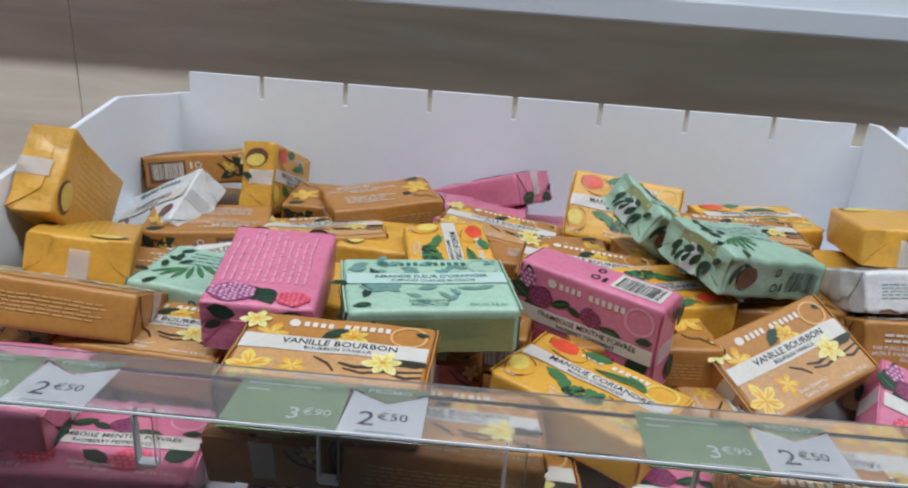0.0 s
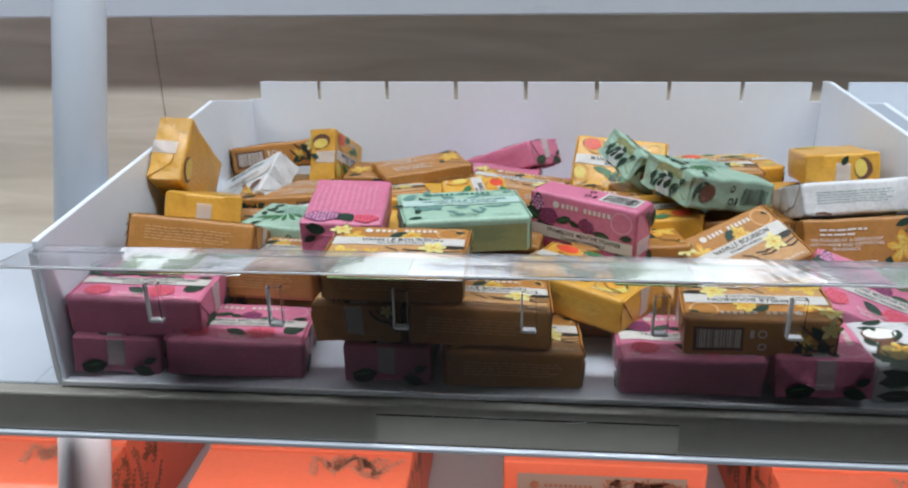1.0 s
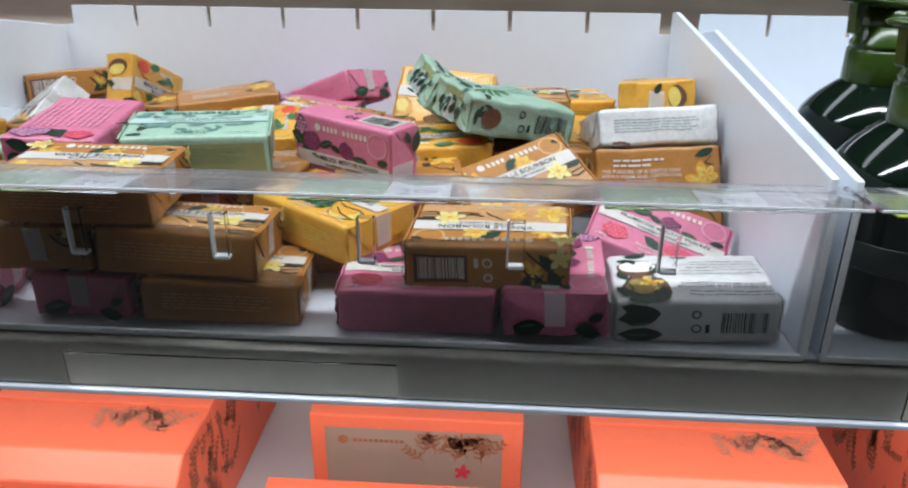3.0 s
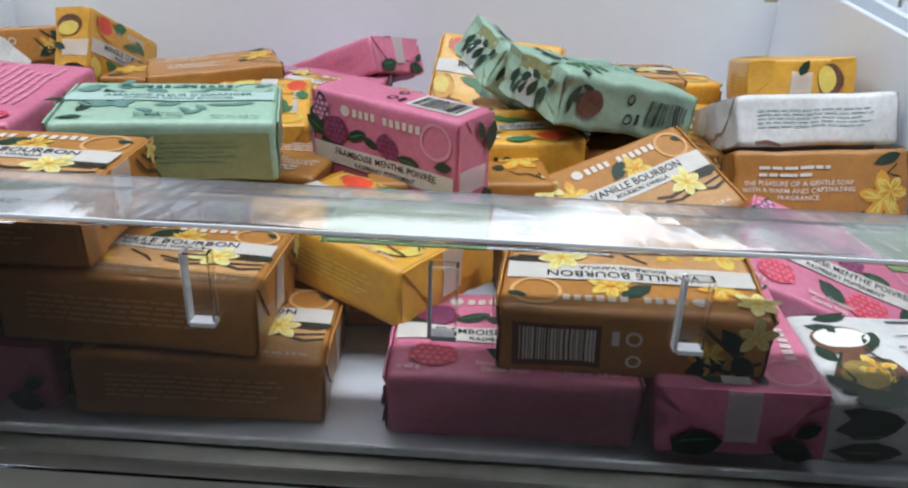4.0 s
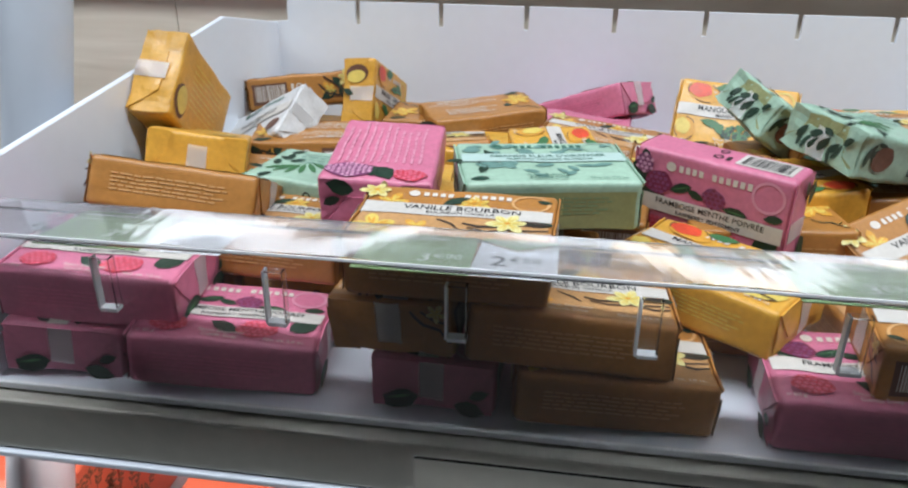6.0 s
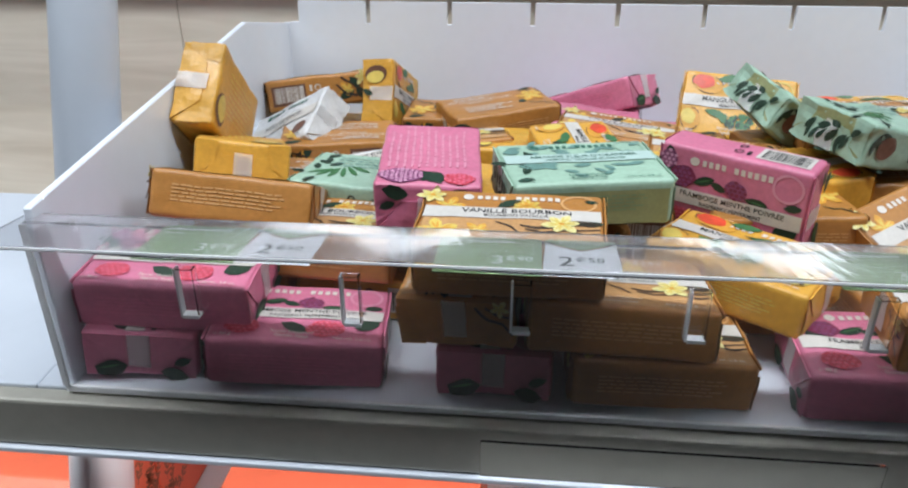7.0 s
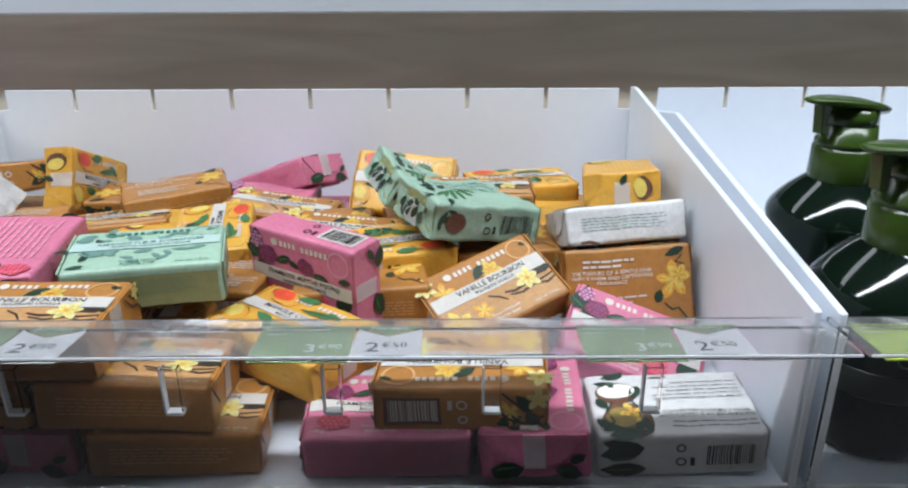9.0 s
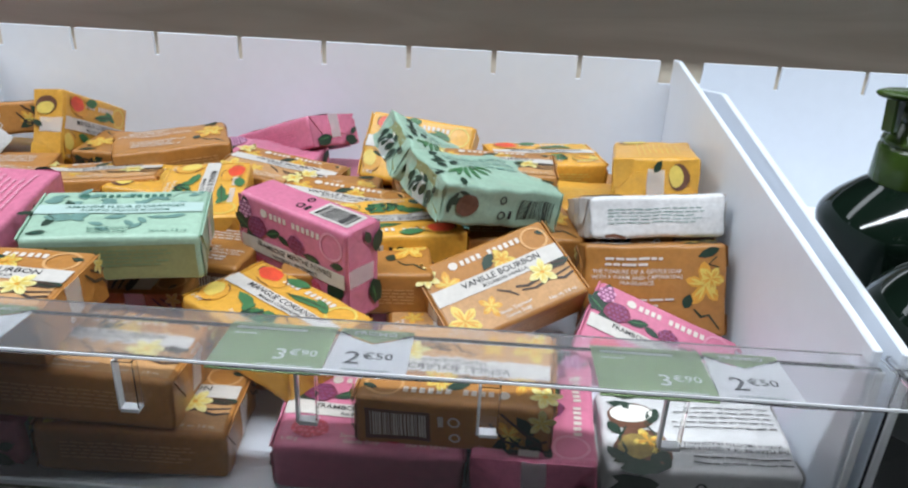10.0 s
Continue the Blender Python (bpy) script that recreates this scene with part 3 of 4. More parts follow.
        tagged(part("back_print", shapes(lines(-0.018, 0.033, 0.019, 11, 0.0036, 5, 0.0011), bk2), "ink_rose", root), kind="stuff")
        raspberry(-0.028, 0.0125, 0.008, 0.0105, 0, "lilac", "drupelet_pale", bk2, face("back", 0.0008), root, 2)
        prints("leaf_print", [petal(-0.034, 0.002, 0.012, 0.012, 10), petal(-0.036, -0.006, 0.015, 0.010, 30)], bk, "leaf_dark", root)
        raspberry(-0.031, -0.014, 0.0055, 0.0075, 0, "berry", "drupelet", bk2, face("back", 0.0008), root, 4)
    elif kind == "almond":
        tagged(part("back_print", shapes(lines(-0.02, 0.03, -0.004, 4, 0.004, 5, 0.001), bk2), "leaf_grey", root), kind="stuff")
        prints("leaf_print", [petal(0.012 + 0.0015 * k, -0.004 + 0.0012 * k, 0.016, 0.0032, 150 - 22 * k) for k in range(6)], bk, "leaf", root)
        prints("leaf_print", [petal(0.024 + 0.0045 * (k % 3), -0.020 + 0.0062 * k, 0.0085, 0.0042, 40 + 63 * k) for k in range(7)], bk2, "leaf_dark", root)
        prints("leaf_print", [petal(-0.034 + 0.004 * (k % 2), -0.019 + 0.0095 * k, 0.008, 0.0038, 20 + 50 * k) for k in range(4)], bk2, "leaf_dark", root)
        prints("leaf_print", [petal(-0.0355 + 0.005 * (k % 3), -0.020 + 0.0066 * k, 0.0085, 0.0042, 10 + 57 * k) for k in range(6)], f, "leaf_dark", root)
        prints("leaf_print", [petal(-0.021 + 0.0072 * k, -0.006 + 0.005 * (k % 3), 0.0085, 0.004, 35 + 40 * k) for k in range(6)], face("left", 0.0017), "leaf_dark", root)
        prints("leaf_print", [petal(-0.034 + 0.0055 * k, -0.004 + 0.004 * (k % 2), 0.0072, 0.0034, 70 * k) for k in range(3)], face("low"), "leaf_dark", root)
    elif kind == "coconut":
        part("back_text", text("THE PLEASURE OF A GENTLE SOAP\nWITH A SMOOTH FRAGRANCE", 0.0028, bk2 @ Matrix.Translation((-0.014, 0.0095, 0))), "ink_dark", root)
        tagged(part("back_print", shapes(lines(-0.035, 0.008, 0.0185, 2, 0.0032, 3, 0.0007) + lines(-0.034, 0.010, -0.002, 5, 0.0032, 4, 0.0005) + [rect(-0.002, 0.006, -0.0205, -0.0195)], bk2), "ink_dark", root), kind="stuff")
        prints("nut_print", [oval(0.022, 0.012, 0.0115, 0.0125, 0, 16, 0.06), oval(0.024, -0.008, 0.0105, 0.0085, 10, 16)], bk, "nut", root)
        part("flesh_print", shapes([oval(0.024, -0.0095, 0.0092, 0.0058, 8, 16)], bk2), "nut_flesh", root)
        part("nut_light", shapes([oval(0.0235, 0.0105, 0.0085, 0.0072, 20, 16, 0.08)], bk2), "nut_light", root)
        prints("leaf_print", [petal(0.012, 0.022, 0.021, 0.0085, 5), petal(0.017, 0.0235, 0.019, 0.006, -22), petal(0.035, 0.020, 0.014, 0.007, 200), petal(0.036, 0.011, 0.010, 0.005, 120)], face("back", 0.0005), "leaf_dark", root)
        prints("leaf_print", [petal(0.0365, -0.002, 0.020, 0.011, 190), petal(0.0365, 0.006, 0.021, 0.008, 178), petal(0.036, -0.009, 0.016, 0.006, 165)], face("top"), "leaf_dark", root)
        prints("leaf_print", [petal(0.033, 0.001, 0.013, 0.0012, 186), petal(0.034, 0.006, 0.013, 0.0010, 178)], face("top", 0.0007), "leaf", root)
        bloom(0.0195, 0.0075, 0.0078, 15, 4, "petal", "petal_orange", bk2, root)
        prints("leaf_print", [petal(0.014, 0.0115, 0.012, 0.005, 60), petal(0.014, 0.012, 0.011, 0.004, 95), petal(0.034, -0.016, 0.014, 0.005, 170), petal(0.03, -0.02, 0.012, 0.0045, 190), petal(0.017, -0.003, 0.011, 0.006, 250), petal(0.030, 0.004, 0.009, 0.005, 300), stroke([(0.012, 0.020), (0.017, 0.012), (0.0155, 0.004), (0.019, -0.004)], 0.0011), stroke([(0.033, 0.021), (0.029, 0.014), (0.031, 0.006), (0.027, -0.001)], 0.0011)], bk2, "leaf_dark", root)
    else:
        tagged(part("back_print", shapes(lines(-0.02, 0.03, 0.014, 8, 0.0034, 5, 0.0007), bk2), "petal", root), kind="stuff")
        prints("fruit_print", [oval(-0.029, -0.012, 0.0075, 0.0095, 20, 14)], bk, "nut", root)
        prints("fruit_print", [oval(-0.028, -0.011, 0.0062, 0.0078, 20, 14)], bk2, "petal", root)
    # front pictures
    if kind == "vanilla":
        bloom(0.0205, -0.0055, 0.0085, 10, 6, "petal_pale", "petal", f3, root)
        bloom(0.006, 0.0105, 0.0075, 35, 6, "petal", "petal_orange", f, root)
        bloom(-0.0345, 0.0165, 0.0072, 15, 6, "petal_pale", "petal", f3, root)
        bloom(-0.0265, 0.0085, 0.0085, 5, 5, "petal_orange", "petal", f, root)
        bloom(-0.029, -0.0135, 0.0105, 30, 5, "petal", "petal_orange", f, root)
        bloom(-0.013, -0.0115, 0.007, 60, 5, "petal_orange", "petal", f, root)
        prints("pod_print", [stroke([(0.004, -0.007), (0.010, -0.009), (0.018, -0.008), (0.026, -0.0055), (0.034, -0.006)], 0.0016), stroke([(0.006, -0.010), (0.013, -0.012), (0.022, -0.0105), (0.036, -0.0085)], 0.0013), stroke([(0.022, -0.004), (0.029, -0.003), (0.036, -0.0045)], 0.002), stroke([(0.024, -0.011), (0.030, -0.013), (0.036, -0.0115)], 0.0016), stroke([(-0.006, -0.0045), (0.0, -0.008), (0.003, -0.012)], 0.0012)], f2, "pod", root)
        prints("leaf_print", [petal(-0.006, 0.0085, 0.012, 0.006, 40), petal(0.026, -0.0045, 0.012, 0.005, 5), petal(0.03, 0.018, 0.006, 0.003, -20)], f, "leaf_dark", root)
        t1, t2 = face("top", 0.0004), face("top", 0.0007)
        bloom(0.0335, 0.0065, 0.0065, 20, 5, "petal_pale", "petal", t2, root)
        bloom(0.0215, -0.0010, 0.0070, 50, 5, "petal_orange", "petal", t1, root)
        prints("leaf_print", [petal(0.015, -0.0075, 0.013, 0.006, 25), petal(0.024, 0.008, 0.011, 0.005, -50), petal(0.034, -0.009, 0.010, 0.006, 120)], t1, "leaf_dark", root)
        prints("pod_print", [stroke([(0.014, 0.004), (0.020, -0.004), (0.028, -0.006), (0.036, -0.002)], 0.0015), stroke([(0.018, 0.009), (0.026, 0.002), (0.033, -0.004), (0.036, -0.009)], 0.0013)], t2, "pod", root)
        for side in ("right", "left"):
            prints("pod_print", [stroke([(0.009, 0.009), (0.014, 0.003), (0.020, 0.001), (0.0235, -0.004)], 0.0014), stroke([(0.013, 0.009), (0.018, 0.005), (0.0235, 0.004)], 0.0013)], face(side, 0.0016), "pod", root)
            bloom(0.019, 0.0085, 0.0048, 200, 5, "petal_pale", "petal", face(side, 0.0018), root)
    elif kind == "raspberry":
        raspberry(-0.0245, 0.0085, 0.0070, 0.0058, 10, "berry_dark", "lilac", f2, f3, root, 8)
        raspberry(0.0035, 0.0072, 0.0058, 0.0048, -20, "lilac", "berry_dark", f2, f3, root, 9)
        raspberry(-0.0325, 0.0165, 0.0045, 0.0050, 0, "lilac", "drupelet_pale", f2, f3, root, 11)
        prints("leaf_print", [petal(-0.030, 0.005, 0.013, 0.006, 150), petal(-0.031, 0.012, 0.012, 0.006, 100), petal(-0.019, 0.006, 0.012, 0.005, 20), petal(0.008, 0.004, 0.012, 0.005, -5), petal(-0.001, 0.005, 0.009, 0.004, 160)], f, "leaf_dark", root)
        prints("leaf_print", [petal(-0.031, 0.006, 0.010, 0.0009, 150), petal(-0.018, 0.0065, 0.010, 0.0008, 20), petal(0.009, 0.004, 0.010, 0.0008, -5)], f2, "leaf", root)
        raspberry(-0.024, -0.0140, 0.0075, 0.0055, 0, "berry", "drupelet", f2, f3, root, 18)
        raspberry(0.012, -0.0135, 0.0085, 0.0060, 8, "berry", "drupelet", f2, f3, root, 6)
        prints("leaf_print", [petal(-0.037, 0.004, 0.016, 0.011, 70), petal(-0.034, 0.0, 0.011, 0.009, 20), petal(-0.008, -0.009, 0.014, 0.007, -30), petal(0.036, -0.004, 0.014, 0.010, 215), petal(0.027, 0.0045, 0.009, 0.004, 10)], f, "leaf_dark", root)
        for side in ("right", "left"):
            e, e2 = face(side, 0.0016), face(side, 0.0018)
            prints("leaf_print", [oval(-0.0125, -0.0065, 0.0072, 0.0042, 12, 12, 0.08), petal(0.021, -0.0095, 0.0125, 0.0075, 168), petal(0.0225, 0.0005, 0.0085, 0.0045, 205)], e, "leaf_dark", root)
            prints("leaf_print", [petal(-0.018, -0.0065, 0.010, 0.0012, 12)], e2, "leaf", root)
    elif kind == "almond":
        rnd = random.Random(5)
        prints("leaf_print", [petal(-0.034 + 0.0078 * k, 0.016 - 0.008 * (k % 2), 0.0085, 0.0035, rnd.uniform(-30, 40)) for k in range(9)], f, "leaf_grey", root)
        prints("leaf_print", [petal(rnd.uniform(-0.034, 0.028), rnd.choice((rnd.uniform(0.010, 0.021), rnd.uniform(-0.019, -0.004))), 0.0075, 0.0032, rnd.uniform(-60, 60)) for k in range(12)], f, "leaf_grey", root)
        prints("leaf_print", [petal(-0.032, -0.0045, 0.014, 0.007, -8), petal(-0.022, -0.006, 0.010, 0.006, 20), petal(-0.036, 0.012, 0.009, 0.006, 10), petal(-0.006, -0.0065, 0.010, 0.004, 15), petal(0.012, -0.0055, 0.011, 0.003, -6), petal(0.018, -0.007, 0.012, 0.0035, 12)], f, "leaf_grey", root)
        prints("leaf_print", [petal(0.006 * k - 0.012, -0.001, 0.009, 0.0035, 50 + 10 * k) for k in range(5)], face("left", 0.0016), "leaf_dark", root)
        prints("leaf_print", [petal(0.022 + 0.004 * k, -0.006 + 0.003 * (k % 2), 0.008, 0.003, 30 * k) for k in range(4)], face("top"), "leaf_dark", root)
        prints("nut_print", [oval(0.0225, 0.0, 0.0075, 0.0062, 30, 14)], face("top", 0.0006), "nut", root)
    elif kind == "mango":
        fruit(-0.0215, 0.0155, 0.0115, 0.0070, -15, "petal_orange", "mango_red", f, f2, root)
        fruit(-0.0300, -0.0120, 0.0070, 0.0085, 15, "petal_orange", "petal", f, f2, root)
        fruit(0.0250, -0.0130, 0.0105, 0.0065, 12, "petal", "petal_orange", f, f2, root)
        prints("leaf_print", [petal(-0.015, 0.019, 0.015, 0.0065, 8), petal(-0.004, 0.0100, 0.024, 0.0052, 8), petal(0.010, 0.0165, 0.014, 0.005, -25), petal(-0.021, -0.0045, 0.015, 0.006, -14), petal(-0.012, -0.0065, 0.010, 0.005, -40)], f2, "leaf", root)
        tagged(part("herb_print", shapes(cluster(0.002, -0.011, 0.010, 0.0045, 0.0017, 44, 3), f2), "leaf", root), kind="stuff")
        tagged(part("herb_print", shapes(cluster(0.003, -0.012, 0.009, 0.0040, 0.0010, 26, 4), f3), "leaf_dark", root), kind="stuff")
        prints("pod_print", [stroke([(0.012, -0.005), (0.02, -0.008), (0.03, -0.007), (0.034, -0.011)], 0.0009), stroke([(0.016, -0.0105), (0.023, -0.015), (0.033, -0.0165)], 0.0009), stroke([(-0.004, 0.0100), (0.008, 0.0117), (0.019, 0.0133)], 0.0006)], f3, "pod", root)
        prints("fruit_print", [oval(-0.0130, -0.001, 0.0060, 0.0080, 10, 14)], face("left", 0.0014), "nut", root)
        prints("fruit_print", [oval(-0.0112, -0.0015, 0.0040, 0.0066, 10, 14)], face("left", 0.0016), "petal", root)
        prints("leaf_print", [petal(-0.003, -0.0105, 0.008, 0.004, 60)], face("left", 0.0014), "leaf_dark", root)
    else:
        prints("nut_print", [oval(-0.026, -0.010, 0.010, 0.0095, 0, 16), oval(0.026, -0.012, 0.0065, 0.005, 20, 16), stroke([(-0.036, -0.004), (-0.03, 0.004), (-0.02, 0.0035), (-0.014, -0.003)], 0.002)], f, "nut", root)
        part("flesh_print", shapes([oval(-0.025, -0.011, 0.0072, 0.006, 0, 16)], f2), "nut_flesh", root)
        prints("leaf_print", [stroke([(-0.03, -0.010), (-0.024, -0.0095), (-0.018, -0.011)], 0.0022)], face("low"), "nut", root)
    return root


SOAPS, USED = {}, []


def soap(kind, place, turn, where):
    m = pose(*place, *turn)
    look_like = (kind, 3 if "crumpled" in where else len(USED) % 3)
    USED.append(kind)
    if look_like not in SOAPS:
        ob = SOAPS[look_like] = soap_model(kind)
        wear(ob, look_like[1] + 1, (0.00045, 0.0007, 0.0009, 0.0022)[look_like[1]])
        ob.matrix_basis = m
    else:
        ob = copy_thing(SOAPS[look_like], m)
    return tagged(ob, f"{SOAP_LABEL[kind]}, {where}", "soap", "soaps in the bin")


soap("raspberry", (0.2117, 0.0871, 1.0125), (23.3, 16.5, -14.8), "tilted down beside the coconut soap")
soap("vanilla", (-0.2236, 0.0759, 1.0140), (180.0, -0.0, -0.2), "in the mixed pile")
soap("mango", (-0.1431, 0.0752, 1.0140), (180.0, -0.0, -1.7), "in the mixed pile")
soap("raspberry", (-0.0607, 0.0744, 1.0140), (180.0, -0.0, 2.2), "in the mixed pile")
soap("vanilla", (0.0211, 0.0763, 1.0140), (180.0, -0.0, -177.5), "in the mixed pile")
soap("vanilla", (-0.2212, 0.1338, 1.0140), (180.0, -0.0, -177.2), "in the mixed pile")
soap("raspberry", (-0.1430, 0.1313, 1.0140), (180.0, -0.0, -0.9), "in the mixed pile")
soap("mango", (-0.0609, 0.1311, 1.0140), (180.0, -0.0, -176.4), "in the mixed pile")
soap("vanilla", (0.0195, 0.1323, 1.0140), (180.0, -0.0, 3.1), "in the mixed pile")
soap("raspberry", (0.1035, 0.1312, 1.0140), (180.0, -0.0, -0.4), "in the mixed pile")
soap("vanilla", (-0.2201, 0.1863, 1.0140), (180.0, -0.0, 179.7), "in the mixed pile")
soap("vanilla", (-0.1404, 0.1879, 1.0140), (180.0, -0.0, -1.3), "in the mixed pile")
soap("vanilla", (-0.0616, 0.1885, 1.0140), (180.0, -0.0, -0.5), "in the mixed pile")
soap("vanilla", (0.0216, 0.1884, 1.0140), (180.0, -0.0, 1.1), "in the mixed pile")
soap("vanilla", (0.1064, 0.1894, 1.0140), (180.0, -0.0, -178.3), "in the mixed pile")
soap("raspberry", (0.1871, 0.1894, 1.0140), (180.0, -0.0, -3.0), "in the mixed pile")
soap("vanilla", (-0.2233, 0.2422, 1.0140), (180.0, -0.0, -178.4), "in the mixed pile")
soap("vanilla", (-0.1391, 0.2421, 1.0140), (180.0, -0.0, -1.7), "in the mixed pile")
soap("mango", (-0.0573, 0.2454, 1.0140), (180.0, -0.0, 3.0), "in the mixed pile")
soap("vanilla", (0.0213, 0.2456, 1.0140), (180.0, -0.0, 178.3), "in the mixed pile")
soap("vanilla", (0.1033, 0.2433, 1.0140), (180.0, -0.0, -3.9), "in the mixed pile")
soap("vanilla", (0.1852, 0.2451, 1.0140), (180.0, -0.0, 178.9), "in the mixed pile")
soap("mango", (-0.2216, 0.3019, 1.0140), (180.0, -0.0, -0.6), "in the mixed pile")
soap("vanilla", (-0.1428, 0.2982, 1.0140), (180.0, -0.0, -2.7), "in the mixed pile")
soap("raspberry", (-0.0584, 0.3000, 1.0140), (180.0, -0.0, -2.0), "in the mixed pile")
soap("raspberry", (0.0202, 0.2992, 1.0140), (180.0, -0.0, 4.0), "in the mixed pile")
soap("vanilla", (0.1039, 0.2998, 1.0140), (180.0, -0.0, -0.1), "in the mixed pile")
soap("vanilla", (0.1850, 0.3006, 1.0140), (180.0, -0.0, -0.6), "in the mixed pile")
soap("vanilla", (-0.0126, 0.0155, 1.0145), (-0.4, 2.6, 4.4), "on the bin floor under the vanilla stack")
soap("coconut", (0.2150, 0.0156, 1.0147), (-178.4, -2.7, -1.0), "back face up beside the side wall")
soap("raspberry", (-0.0800, 0.0314, 1.0150), (-0.2, 0.6, -91.3), "end-on on the bin floor with a sticker")
soap("raspberry", (-0.1688, 0.0157, 1.0154), (0.3, 4.6, 7.2), "on the bin floor behind the clear front")
soap("raspberry", (0.0838, 0.0144, 1.0154), (3.3, -1.3, -1.8), "on the bin floor below a barcode side")
soap("raspberry", (-0.2407, 0.0310, 1.0156), (-5.7, 1.4, -82.0), "end-on at the front corner of the bin")
soap("vanilla", (0.1050, 0.0750, 1.0160), (0.0, -0.0, -82.0), "in the mixed pile")
soap("raspberry", (0.1504, 0.0215, 1.0172), (3.5, -2.9, -93.3), "end-on on the bin floor with a sticker")
soap("vanilla", (-0.0410, 0.1080, 1.0300), (2.2, 0.0, -89.8), "in the mixed pile")
soap("coconut", (-0.1702, 0.1731, 1.0300), (5.1, -8.0, 19.3), "in the mixed pile")
soap("vanilla", (0.2163, 0.1266, 1.0318), (111.2, 3.1, -177.5), "standing with its back text outwards")
soap("vanilla", (0.1341, 0.1053, 1.0354), (26.6, -12.3, 30.4), "tipped back and turned askew")
soap("mango", (0.0313, 0.0562, 1.0362), (0.9, 1.0, -36.2), "lying askew behind the clear front")
soap("vanilla", (-0.1213, 0.2061, 1.0372), (-6.6, -0.8, 14.1), "in the mixed pile")
soap("vanilla", (-0.2000, 0.1300, 1.0375), (180.0, -0.0, -0.0), "in the mixed pile")
soap("mango", (-0.1150, 0.1350, 1.0375), (180.0, -0.0, 167.0), "in the mixed pile")
soap("vanilla", (-0.0300, 0.1150, 1.0375), (180.0, -0.0, -7.2), "in the mixed pile")
soap("vanilla", (0.0600, 0.1120, 1.0375), (180.0, -0.0, -172.4), "in the mixed pile")
soap("vanilla", (-0.1950, 0.2050, 1.0375), (180.0, -0.0, 10.4), "in the mixed pile")
soap("mango", (-0.0700, 0.2000, 1.0375), (180.0, -0.0, 175.1), "in the mixed pile")
soap("vanilla", (0.0200, 0.2000, 1.0375), (180.0, -0.0, -178.2), "in the mixed pile")
soap("vanilla", (0.1050, 0.2150, 1.0375), (180.0, -0.0, 13.0), "in the mixed pile")
soap("mango", (0.1900, 0.2150, 1.0375), (180.0, -0.0, -0.2), "in the mixed pile")
soap("vanilla", (-0.1200, 0.2620, 1.0375), (180.0, -0.0, -2.0), "in the mixed pile")
soap("raspberry", (-0.0300, 0.2620, 1.0375), (180.0, -0.0, 175.4), "in the mixed pile")
soap("vanilla", (0.1400, 0.1650, 1.0375), (180.0, -0.0, -171.6), "in the mixed pile")
soap("vanilla", (0.2220, 0.1900, 1.0375), (180.0, -0.0, 8.8), "in the mixed pile")
soap("raspberry", (-0.2246, 0.0218, 1.0376), (2.1, 1.7, 2.5), "stacked on two soaps of the same kind")
soap("coconut", (-0.2330, 0.2225, 1.0372), (30.0, -28.0, -22.5), "tilted white end outwards")
soap("vanilla", (-0.0302, 0.0156, 1.0379), (-4.2, 2.3, 1.1), "in the middle of the vanilla stack")
soap("vanilla", (0.1176, 0.0168, 1.0382), (-2.5, 1.8, 176.5), "turned round with its barcode side out")
soap("mango", (0.0760, 0.2760, 1.0470), (52.0, 2.0, -12.0), "in the mixed pile")
soap("vanilla", (-0.0113, 0.2292, 1.0390), (0.0, 4.0, -12.0), "in the mixed pile")
soap("vanilla", (-0.1680, 0.0660, 1.0400), (0.0, -0.0, -4.0), "in the mixed pile")
soap("vanilla", (-0.0945, 0.0310, 1.0402), (3.0, 1.6, -93.6), "end-on in the middle of the stack")
soap("vanilla", (0.0391, 0.1672, 1.0440), (4.0, 3.0, -7.8), "in the mixed pile")
soap("raspberry", (-0.0182, 0.3024, 1.0451), (-10.8, -22.3, -26.8), "tipped up against the back wall")
soap("mango", (0.0729, 0.1425, 1.0459), (-1.7, 0.3, -162.0), "in the mixed pile")
soap("almond", (-0.1550, 0.1113, 1.0465), (178.6, -0.0, -10.0), "in the mixed pile")
soap("mango", (0.1640, 0.2666, 1.0467), (-1.2, 1.4, 14.9), "in the mixed pile")
soap("vanilla", (-0.0918, 0.2508, 1.0468), (180.0, 3.5, -156.8), "in the mixed pile")
soap("mango", (-0.0388, 0.1628, 1.0472), (1.9, 2.5, -79.1), "in the mixed pile")
soap("mango", (-0.1731, 0.2830, 1.0472), (87.4, 24.9, 84.3), "standing on its long side at the back")
soap("vanilla", (-0.2280, 0.2920, 1.0520), (14.1, 5.8, -170.5), "in the mixed pile")
soap("raspberry", (0.0364, 0.1023, 1.0547), (91.6, 0.6, -33.9), "standing on its long side on the pile")
soap("vanilla", (-0.2105, 0.0681, 1.0562), (-26.1, 6.5, 4.6), "with ingredient lines on its long side")
soap("coconut", (0.2150, 0.1640, 1.0578), (-24.0, -1.8, 7.8), "on top of a standing vanilla soap")
soap("mango", (-0.2330, 0.1300, 1.0560), (169.0, -15.0, -68.0), "end-on below a propped mango soap")
soap("vanilla", (0.1271, 0.1936, 1.0638), (-2.8, 0.0, 0.8), "in the mixed pile")
soap("mango", (0.2284, 0.2190, 1.0685), (174.1, 10.2, 81.2), "end-on by the back of the side wall")
